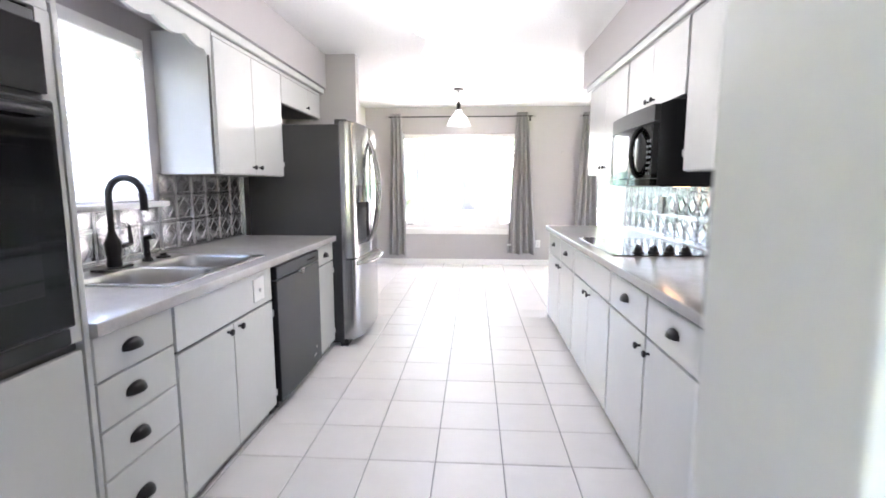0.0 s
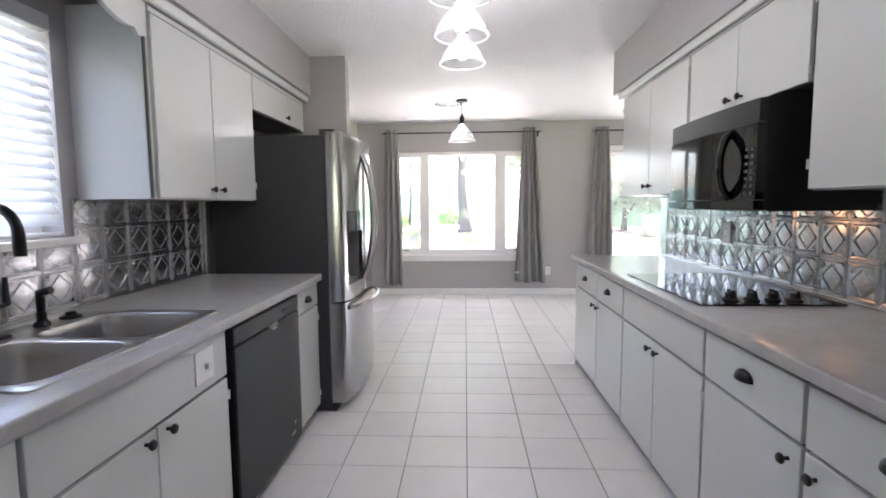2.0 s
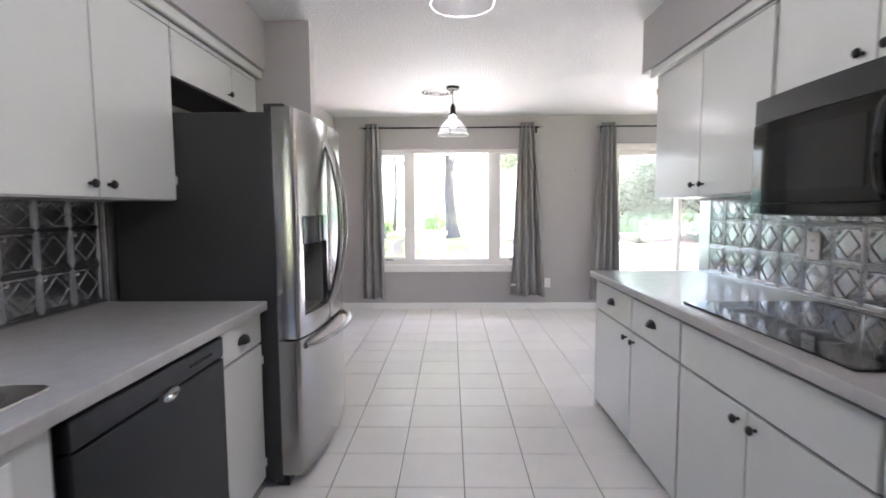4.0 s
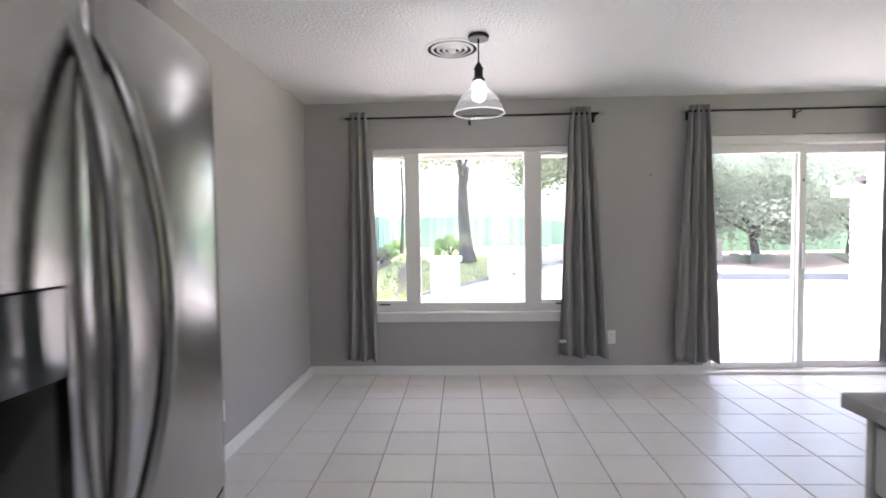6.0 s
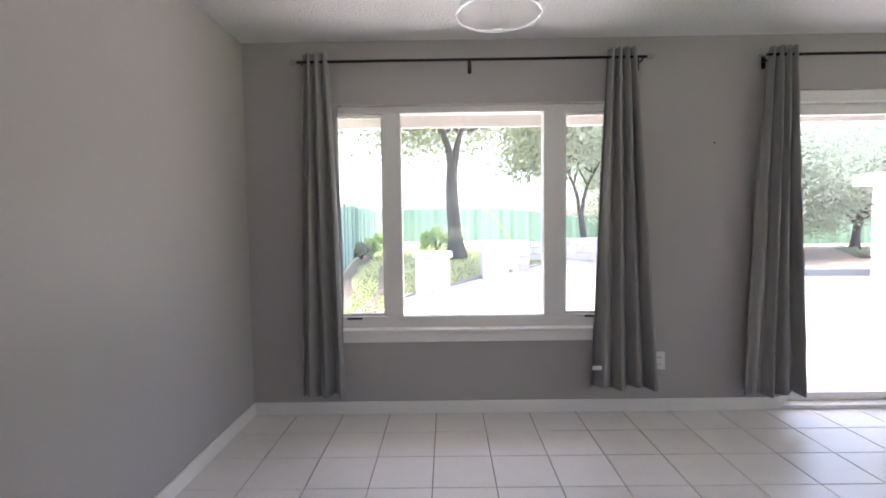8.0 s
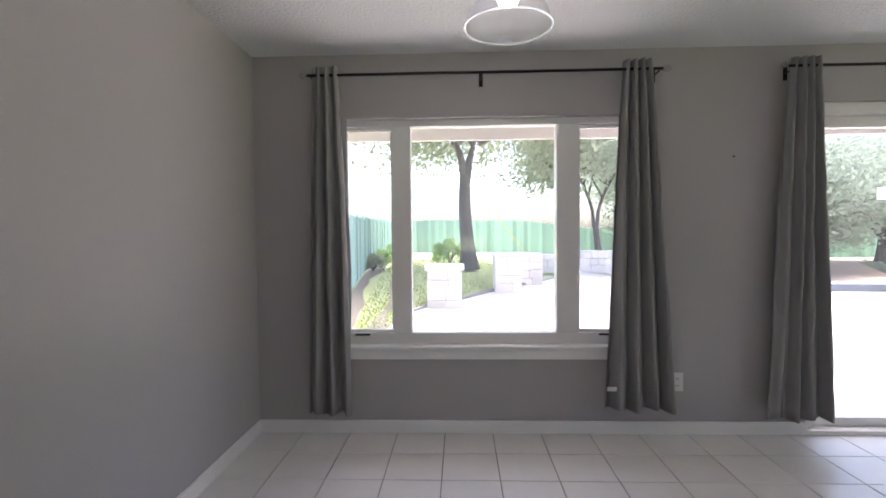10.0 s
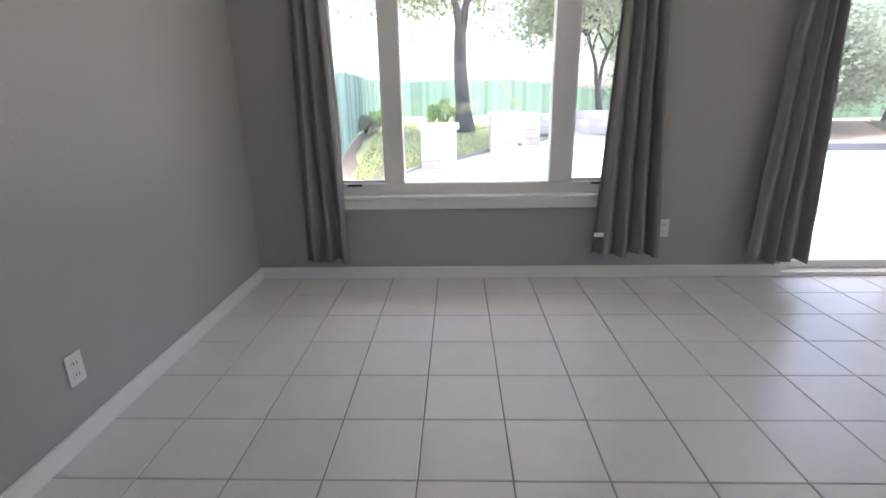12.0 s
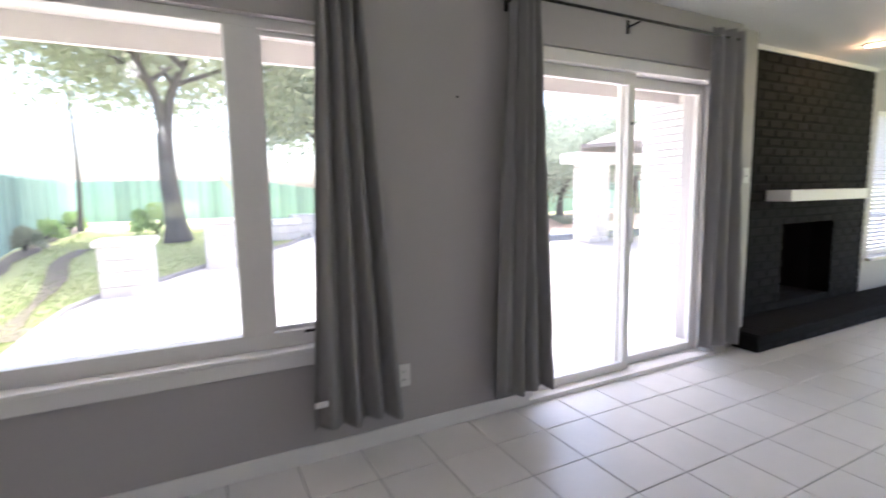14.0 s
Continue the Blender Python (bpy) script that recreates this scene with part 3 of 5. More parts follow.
# ---- appliances ----
dw = thing("dishwasher", (-1.2, 3.43, 0), "dark slate dishwasher under the counter", "dishwasher")
part("body", box(XL + 0.05, FL - 0.02, 3.125, 3.79, 0.02, 0.835), M_BLACKM, dw)
d = part("door", box(FL - 0.018, FL + 0.022, 3.076, 3.786, 0.075, 0.755, 0.006), M_DW, dw)
c = part("control_panel", box(FL - 0.018, FL + 0.022, 3.076, 3.786, 0.76, 0.832, 0.006), M_DW, dw)
bm = lathe([(0.045, 0), (0.042, 0.012), (0.02, 0.004)], n=20)
turned(bm, Matrix.Translation((FL + 0.021, 3.44, 0.755)) @ Matrix.Rotation(math.pi / 2, 4, "Y") @ Matrix.Diagonal((0.45, 1.0, 1.0, 1.0)))
part("latch", bm, M_STEEL, c, "steel rimmed latch pocket", smooth=True)
for k in range(5):
    part("button", box(FL + 0.021, FL + 0.024, 3.56 + 0.03 * k, 3.58 + 0.03 * k, 0.79, 0.80, 0.001), M_BLACK, c)
part("badge", box(FL + 0.021, FL + 0.0235, 3.62, 3.68, 0.135, 0.15), M_STEEL, d, "small silver badge")
part("badge", turned(lathe([(0.012, 0), (0.012, 0.003)], n=14), Matrix.Translation((FL + 0.021, 3.68, 0.19)) @ Matrix.Rotation(math.pi / 2, 4, "Y")), M_STEEL, d)
part("kick_plate", box(FL - 0.06, FL - 0.045, 3.076, 3.786, 0, 0.07), M_BLACKM, dw)

ov = thing("wall_oven", (-1.2, 1.44, 0.845), "black built-in wall oven", "oven")
part("body", box(XL + 0.04, FL - 0.002, 1.105, 1.773, 0.845, 1.69), M_BLACKM, ov)
part("control_panel", box(FL - 0.002, FL + 0.018, 1.105, 1.772, 1.49, 1.66, 0.004), M_BLACK, ov)
d = part("oven_door", box(FL - 0.002, FL + 0.03, 1.105, 1.772, 0.90, 1.475, 0.006), M_BLACK, ov)
part("window", box(FL + 0.0285, FL + 0.032, 1.19, 1.69, 1.0, 1.36, 0.002), M_BGLASS, d)
part("handle", tube([(FL + 0.03, 1.16, 1.44), (FL + 0.065, 1.17, 1.44), (FL + 0.065, 1.71, 1.44), (FL + 0.03, 1.72, 1.44)], 0.012, 10), M_BLACKM, d, smooth=True)
part("vent_strip", box(FL - 0.002, FL + 0.012, 1.105, 1.772, 0.85, 0.893, 0.003), M_BLACKM, ov)

# fridge
M_RECESS = mat("grey_dispenser_plastic", (0.15, 0.145, 0.14), 0.4, vary=0.04)
M_PANEL = mat("glossy_grey_panel", (0.05, 0.055, 0.055), 0.06, vary=0.02, coat=0.5)
FY0, FY1 = 4.215, 5.115
fr = thing("refrigerator", (-1.15, (FY0 + FY1) / 2, 0), "stainless steel french door refrigerator with dark grey sides", "refrigerator")
part("body", box(-1.52, -0.807, FY0 + 0.004, FY1 - 0.004, 0.03, 1.715, 0.006), M_FSIDE, fr)
part("kick_grille", box(-0.842, -0.782, FY0 + 0.02, FY1 - 0.02, 0.0, 0.06, 0.004), M_BLACKM, fr)


def bowed(y0, y1, z0, z1, fx, back, ease=(True, True), bm=None):
    """A door whose outer face follows fx(y); eased at its free sides."""
    bm = bm or bmesh.new()
    n = 14
    us = [0, 0.012] + [0.03 + 0.94 * k / (n - 2) for k in range(n - 1)] + [0.988, 1]
    cols = []
    for u in us:
        y = y0 + u * (y1 - y0)
        x = fx(y)
        if (ease[0] and u < 0.02) or (ease[1] and u > 0.98):
            x -= 0.010 if u in (0, 1) else 0.003
        cols.append([bm.verts.new(p) for p in ((x, y, z0), (x, y, z1), (back, y, z1), (back, y, z0))])
    for a, b in zip(cols, cols[1:]):
        for k in range(4):
            bm.faces.new((a[k], b[k], b[(k + 1) % 4], a[(k + 1) % 4]))
    bm.faces.new(cols[0])
    bm.faces.new(cols[-1][::-1])
    bmesh.ops.recalc_face_normals(bm, faces=bm.faces)
    return bm


def door_face(y):
    """Outer face of the doors: furthest out at the meeting stiles."""
    u = 1 - abs(y - (FY0 + FY1) / 2) / ((FY1 - FY0) / 2)
    return -0.716 + 0.037 * u + 0.018 * 4 * u * (1 - u)


def pierced_door(y0, y1, z0, z1, fx, back, h0, h1, k0, k1):
    """A bowed door with a rectangular opening h0..h1, k0..k1 through it."""
    bm = bmesh.new()
    ys = [y0, y0 + 0.006] + [y0 + 0.012 + (h0 - y0 - 0.012) * k / 2 for k in range(3)] + [h0 + (h1 - h0) * k / 8 for k in range(1, 9)] + [h1 + (y1 - 0.012 - h1) * k / 2 for k in (1, 2)] + [y1 - 0.006, y1]
    zs = [z0, k0, k1, z1]
    ease = {0: 0.010, 1: 0.003, len(ys) - 2: 0.003, len(ys) - 1: 0.010}
    front = [[bm.verts.new((fx(y) - ease.get(i, 0), y, z)) for z in zs] for i, y in enumerate(ys)]
    rear = [[bm.verts.new((back, y, z)) for z in zs] for y in ys]
    hole = lambda i, j: j == 1 and h0 - 1e-6 < ys[i] and ys[i + 1] < h1 + 1e-6
    n = len(ys) - 1
    for i in range(n):
        for j in range(3):
            if hole(i, j):
                continue
            for g in (front, rear):
                bm.faces.new((g[i][j], g[i + 1][j], g[i + 1][j + 1], g[i][j + 1]))
            for (p, q), out in (((i, j), (i, j + 1)), i == 0 or hole(i - 1, j)), (((i + 1, j), (i + 1, j + 1)), i == n - 1 or hole(i + 1, j)), \
                    (((i, j), (i + 1, j)), j == 0 or hole(i, j - 1)), (((i, j + 1), (i + 1, j + 1)), j == 2 or hole(i, j + 1)):
                if out:
                    bm.faces.new((front[p[0]][p[1]], front[q[0]][q[1]], rear[q[0]][q[1]], rear[p[0]][p[1]]))
    bmesh.ops.recalc_face_normals(bm, faces=bm.faces)
    return bm


DP = (4.285, 4.60, 0.80, 1.13, 1.26)     # dispenser: y0 y1, recess from z to z, top of the panel
ym = (FY0 + FY1) / 2
XH = -0.682
for name, y0, y1, e0, e1, hy in (("left_door", FY0, ym - 0.003, -0.734, -0.697, ym - 0.055), ("right_door", ym + 0.003, FY1, -0.697, -0.734, ym + 0.055)):
    if name == "left_door":
        bm = pierced_door(y0, y1, 0.705, 1.735, door_face, -0.804, DP[0], DP[1], DP[2], DP[4])
    else:
        bm = bowed(y0, y1, 0.705, 1.735, door_face, -0.804)
    d = part("door", bm, M_STEEL, fr, smooth=True)
    pts = []
    for k in range(17):
        u = k / 16
        pts.append((-0.682 + 0.08 * math.sin(math.pi * u) ** 0.7, hy + (0.03 if hy > ym else -0.03) * (1 - math.sin(math.pi * u)) * -1, 0.80 + 0.84 * u))
    part("handle", tube(pts, 0.014, 12), M_STEEL, d, "curved steel handle", smooth=True)
    part("hinge_cap", box(-0.842, -0.752, (y0 + 0.01) if name == "left_door" else (y1 - 0.06), (y0 + 0.06) if name == "left_door" else (y1 - 0.01), 1.716, 1.752, 0.004), M_FSIDE, d)
    if name == "left_door":
        q = part("dispenser", box(-0.803, -0.797, DP[0], DP[1], DP[2], DP[3]), M_RECESS, d, "dark grey water dispenser recess")
        part("side_lining", box(-0.797, -0.722, DP[0] + 0.0005, DP[0] + 0.004, DP[2] + 0.004, DP[3] - 0.001), M_RECESS, q)
        part("side_lining", box(-0.797, -0.700, DP[1] - 0.004, DP[1] - 0.0005, DP[2] + 0.004, DP[3] - 0.001), M_RECESS, q)
        part("tray", box(-0.797, -0.712, DP[0] + 0.001, DP[1] - 0.001, DP[2] + 0.0005, DP[2] + 0.012, 0.003), M_RECESS, q)
        part("spout", box(-0.795, -0.74, 4.40, 4.50, DP[3] - 0.05, DP[3] - 0.001, 0.008), M_BLACKM, q)
        part("paddle", box(-0.796, -0.775, 4.41, 4.49, 0.94, DP[3] - 0.06, 0.006), M_FSIDE, q)
        part("dispenser_panel", bowed(DP[0] + 0.001, DP[1] - 0.001, DP[3], DP[4] - 0.004, lambda y: door_face(y) + 0.003, -0.79, (False, False)), M_PANEL, d, "glossy grey dispenser display", smooth=True)
d = part("freezer_drawer", bowed(FY0, FY1, 0.065, 0.695, lambda y: -0.716 + 0.05 * (1 - ((y - ym) / (FY1 - ym)) ** 2), -0.804), M_STEEL, fr, smooth=True)
pts = []
for k in range(17):
    u = k / 16
    pts.append((-0.70 + 0.09 * math.sin(math.pi * u) ** 0.5, 4.285 + 0.77 * u, 0.655))
part("handle", tube(pts, 0.014, 12), M_STEEL, d, "curved steel handle", smooth=True)

# microwave
MY0, MY1, MZ0, MZ1, MX = 3.195, 3.95, 1.258, 1.70, 1.118
mw = thing("microwave", (1.38, 3.57, MZ0), "glossy black over-the-range microwave oven", "microwave")
MS = 3.275       # seam between door and control panel


def mw_face(y):
    """Outer face of the microwave, gently bowed."""
    u = (y - MY0) / (MY1 - MY0)
    return MX - 0.002 - 0.016 * 4 * u * (1 - u)


bm = bmesh.new()
prof = [(MX + 0.03, MZ0 + 0.012), (MX + 0.05, MZ0), (XR - 0.001, MZ0), (XR - 0.001, MZ1), (MX + 0.09, MZ1), (MX + 0.03, MZ1 - 0.02)]
ends = [[bm.verts.new((x, y, z)) for x, z in prof] for y in (MY0, MY1)]
for k in range(len(prof)):
    bm.faces.new((ends[0][k], ends[0][(k + 1) % 6], ends[1][(k + 1) % 6], ends[1][k]))
bm.faces.new(ends[0][::-1])
bm.faces.new(ends[1])
bmesh.ops.recalc_face_normals(bm, faces=bm.faces)
part("body", bm, M_BLACKM, mw, "matte black case")
part("top_vent", bowed(MY0 + 0.002, MY1 - 0.002, MZ1 - 0.108, MZ1 - 0.022, lambda y: mw_face(y) + 0.004, MX + 0.03, (False, False)), M_BLACKM, mw, smooth=True)
d = part("microwave_door", bowed(MS + 0.002, MY1 - 0.002, MZ0 + 0.045, MZ1 - 0.112, mw_face, MX + 0.03, (False, False)), M_BLACK, mw, smooth=True)
part("window", bowed(3.43, MY1 - 0.05, MZ0 + 0.085, MZ1 - 0.155, lambda y: mw_face(y) - 0.002, MX + 0.01, (False, False)), M_BGLASS, d, smooth=True)
pts = []
for k in range(15):
    u = k / 14
    pts.append((MX - 0.012 - 0.052 * math.sin(math.pi * u) ** 0.55, 3.355 - 0.018 * math.sin(math.pi * u), MZ0 + 0.055 + (MZ1 - MZ0 - 0.185) * u))
part("handle", tube(pts, [0.017] * 3 + [0.014] * 9 + [0.017] * 3, 12), M_BLACK, d, "glossy black bow handle", smooth=True)
c = part("control_panel", bowed(MY0 + 0.002, MS - 0.001, MZ0 + 0.045, MZ1 - 0.112, mw_face, MX + 0.03, (False, False)), M_BLACK, mw, smooth=True)
part("display", bowed(MY0 + 0.018, MS - 0.012, MZ1 - 0.155, MZ1 - 0.128, lambda y: mw_face(y) - 0.0015, MX, (False, False)), M_BGLASS, c)
M_PRINT = mat("grey_button_print", (0.018, 0.018, 0.02), 0.35)
for r in range(7):
    for k in range(2):
        yb = MY0 + 0.016 + 0.03 * k
        part("button", box(mw_face(yb + 0.01) - 0.0018, MX + 0.002, yb, yb + 0.02, MZ0 + 0.064 + 0.028 * r, MZ0 + 0.075 + 0.028 * r), M_PRINT, c)
part("bottom_lip", bowed(MY0 + 0.002, MY1 - 0.002, MZ0 + 0.006, MZ0 + 0.041, lambda y: mw_face(y) - 0.004, MX + 0.04, (False, False)), M_BLACK, mw, smooth=True)
part("lamp_lens", box(1.40, 1.46, 3.53, 3.61, MZ0 - 0.004, MZ0 - 0.0005, 0.001), glow("warm_hood_lens", (1.0, 0.55, 0.25), 0.5), mw, "small warm lamp under the case")
lamp("hood_lamp", "POINT", pose(1.37, 3.57, MZ0 - 0.05), 0.022, (1.0, 0.5, 0.22), 0.04)

# cooktop
ck = thing("cooktop", (1.25, 3.73, CT), "black ceramic glass cooktop with four knobs", "cooktop")
part("glass_top", box(0.96, 1.525, 3.25, 4.13, CT + 0.0006, CT + 0.008, 0.003), M_BGLASS, ck)
M_RING = mat("grey_burner_print", (0.10, 0.10, 0.10), 0.12)
for x, y, r in ((1.10, 3.57, 0.09), (1.38, 3.57, 0.075), (1.10, 3.92, 0.075), (1.38, 3.92, 0.10)):
    part("burner_ring", lathe([(r, 0), (r, 0.0008), (r - 0.004, 0.0008), (r - 0.004, 0)], (x, y, CT + 0.0078), 32, caps=False), M_RING, ck)
for x in (1.12, 1.205, 1.29, 1.375):
    k = part("knob", lathe([(0.031, 0), (0.031, 0.006), (0.022, 0.01), (0.02, 0.03), (0.012, 0.034)], (x, 3.335, CT + 0.008), 18), M_BLACKM, ck, smooth=True)
    part("grip", box(x - 0.006, x + 0.006, 3.313, 3.357, CT + 0.035, CT + 0.052, 0.003), M_BLACKM, k)

# ---- dining window, sliding door ----
def frame_bars(bars, material, parent, name="window_frame"):
    for b in bars:
        part(name, box(*b, 0.004), material, parent)


wd = thing("window_1", (-0.015, 8.35, 0.56), "white framed three-pane dining window", "window")
wd["kind"] = "structure"
x0, x1, z0, z1 = WIN
Y0, Y1 = YB + 0.05, YB + 0.13
frame_bars([(x0, x1, Y0, Y1, 2.003, z1), (x0, x1, Y0, Y1, z0, 0.648), (x0, x0 + 0.06, Y0, Y1, 0.649, 2.002), (x1 - 0.06, x1, Y0, Y1, 0.649, 2.002),
            (-0.607, -0.489, Y0 - 0.01, Y1, 0.649, 2.002), (0.457, 0.597, Y0 - 0.01, Y1, 0.649, 2.002)], M_TRIM, wd)
for a, b in ((x0 + 0.06, -0.607), (-0.489, 0.457), (0.597, x1 - 0.06)):
    p = part("pane", box(a, b, Y0 + 0.05, Y0 + 0.056, 0.649, 2.002), M_GLASS, wd)
    p.visible_shadow = False
for a, b in ((x0 + 0.061, -0.608), (0.598, x1 - 0.061)):
    for c in ((a, b, Y0 + 0.02, Y0 + 0.045, 0.65, 0.668), (a, b, Y0 + 0.02, Y0 + 0.045, 1.98, 2.001), (a, a + 0.016, Y0 + 0.02, Y0 + 0.045, 0.669, 1.979), (b - 0.016, b, Y0 + 0.02, Y0 + 0.045, 0.669, 1.979)):
        part("sash", box(*c, 0.003), M_TRIM, wd)
for x in (-0.82, 0.78):
    part("crank", box(x - 0.05, x + 0.05, Y0 - 0.014, Y0 - 0.001, 0.632, 0.645, 0.003), M_BRONZE, wd, "small dark window crank")
part("window_sill", box(x0 - 0.03, x1 + 0.03, YB - 0.03, Y0 - 0.001, 0.553, 0.576, 0.006), M_TRIM, wd)
part("apron", box(x0 - 0.01, x1 + 0.01, YB - 0.018, YB - 0.001, 0.487, 0.552, 0.004), M_TRIM, wd)
for b in ((x0, x1, YB + 0.001, Y0, 2.048, 2.054), (x0, x0 + 0.004, YB + 0.001, Y0, 0.577, 2.047), (x1 - 0.004, x1, YB + 0.001, Y0, 0.577, 2.047)):
    part("reveal", box(*b), M_WALL, wd)

sd = thing("door_1", (2.9, 8.36, 0), "white framed sliding glass patio door", "door")
sd["kind"] = "structure"
x0, x1, _, z1 = DOOR
frame_bars([(x0, x1, YB + 0.02, YB + 0.2, 2.03, z1 - 0.001), (x0, x0 + 0.05, YB + 0.02, YB + 0.2, 0.03, 2.029), (x1 - 0.05, x1, YB + 0.02, YB + 0.2, 0.03, 2.029)], M_TRIM, sd, "door_frame")
part("threshold", box(x0, x1, YB - 0.01, YB + 0.22, 0.0, 0.029, 0.004), M_TRIM, sd)
for a, b, y in ((x0 + 0.051, 2.935, YB + 0.07), (2.875, x1 - 0.051, YB + 0.13)):
    leaf = part("sliding_panel", box(a, a + 0.055, y, y + 0.04, 0.031, 2.028, 0.004), M_TRIM, sd)
    part("stile", box(b - 0.055, b, y, y + 0.04, 0.031, 2.028, 0.004), M_TRIM, leaf)
    part("rail", box(a + 0.056, b - 0.056, y, y + 0.04, 0.031, 0.085, 0.004), M_TRIM, leaf)
    part("rail", box(a + 0.056, b - 0.056, y, y + 0.04, 1.955, 2.028, 0.004), M_TRIM, leaf)
    p = part("pane", box(a + 0.056, b - 0.056, y + 0.017, y + 0.023, 0.086, 1.954), M_GLASS, leaf)
    p.visible_shadow = False
    if y < YB + 0.1:
        part("handle", box(b - 0.035, b - 0.015, y - 0.03, y - 0.001, 0.92, 1.16, 0.005), M_TRIM, leaf)
        part("latch", box(b - 0.035, b - 0.02, y - 0.012, y - 0.001, 1.70, 1.72, 0.002), M_ROD, leaf)

# kitchen window with its blind
kw = thing("window_2", (XL, 2.6, 1.18), "kitchen window behind white blinds", "window")
kw["kind"] = "structure"
y0, y1, z0, z1 = KWIN
frame_bars([(XL - 0.14, XL - 0.09, y0, y1, z1 - 0.05, z1), (XL - 0.14, XL - 0.09, y0, y1, z0, z0 + 0.05), (XL - 0.14, XL - 0.09, y0, y0 + 0.05, z0 + 0.051, z1 - 0.051),
            (XL - 0.14, XL - 0.09, y1 - 0.05, y1, z0 + 0.051, z1 - 0.051)], M_TRIM, kw)
p = part("pane", box(XL - 0.118, XL - 0.112, y0 + 0.05, y1 - 0.05, z0 + 0.051, z1 - 0.051), M_GLASS, kw)
p.visible_shadow = False
part("window_sill", box(XL - 0.09, XL + 0.055, y0 - 0.02, y1 + 0.06, z0 - 0.03, z0 - 0.002, 0.006), M_TRIM, kw)
bl = thing("window_blind", (XL - 0.02, 2.56, 2.0), "closed white slatted window blind", "blind")
part("headrail", box(XL - 0.05, XL + 0.012, y0 + 0.005, y1 - 0.005, 1.965, 2.028, 0.006), M_PLASTIC, bl)
me = None
n_slats = 17
for k in range(n_slats):
    z = 1.945 - 0.0435 * k
    if me is None:
        bm = bmesh.new()
        rows = []
        for side in (0.0, -0.0025):
            row = []
            for j in range(7):
                u = j / 6 - 0.5
                row.append([bm.verts.new((0.05 * u * 0.62 + 0.006 * (1 - 4 * u * u) + side, yy, 0.05 * u * -0.9)) for yy in (y0 + 0.012 - 2.56, y1 - 0.012 - 2.56)])
            rows.append(row)
        for row in rows:
            for a, b in zip(row, row[1:]):
                bm.faces.new((a[0], a[1], b[1], b[0]))
        for j in (0, 6):
            a, b = rows[0][j], rows[1][j]
            bm.faces.new((a[0], a[1], b[1], b[0]))
        bmesh.ops.recalc_face_normals(bm, faces=bm.faces)
        me = bpy.data.meshes.new("slat")
        bm.to_mesh(me)
        bm.free()
        me.materials.append(M_BLIND)
    ob = new("slat", me)
    ob.parent = bl
    ob.location = (0.0, 0.0, z - 2.0)
    ob.rotation_euler = (0, radians(random.uniform(-3, 3)), 0)
part("bottom_rail", box(XL - 0.045, XL + 0.005, y0 + 0.012, y1 - 0.012, z0 + 0.005, z0 + 0.02, 0.004), M_PLASTIC, bl)
for y in (2.25, 2.85):
    part("ladder_cord", tube([(XL + 0.004, y, z0 + 0.02), (XL + 0.004, y, 1.97)], 0.0015, 6), M_PLASTIC, bl)

# ---- curtains ----
def rod(x0, x1, z, y, brackets, label):
    ob = thing("curtain_rod", ((x0 + x1) / 2, y, z), label, "curtain rod", "curtain rods")
    part("pole", tube([(x0, y, z), (x1, y, z)], 0.009, 12), M_ROD, ob, smooth=True)
    for x, s in ((x0, -1), (x1, 1)):
        bm = lathe([(0.012, 0), (0.018, 0.006), (0.012, 0.014), (0.02, 0.022), (0.022, 0.03), (0.006, 0.05)], n=14)
        turned(bm, Matrix.Translation((x, y, z)) @ Matrix.Rotation(s * math.pi / 2, 4, "Y"))
        part("finial", bm, M_SHADE, ob, "clear faceted finial", smooth=True)
    for x in brackets:
        bm = tube([(x, YB - 0.001, z - 0.02), (x, y, z - 0.014)], 0.006, 8)
        box(x - 0.012, x + 0.012, YB - 0.006, YB - 0.0005, z - 0.06, z + 0.02, bm=bm)
        part("bracket", bm, M_ROD, ob)
    return ob


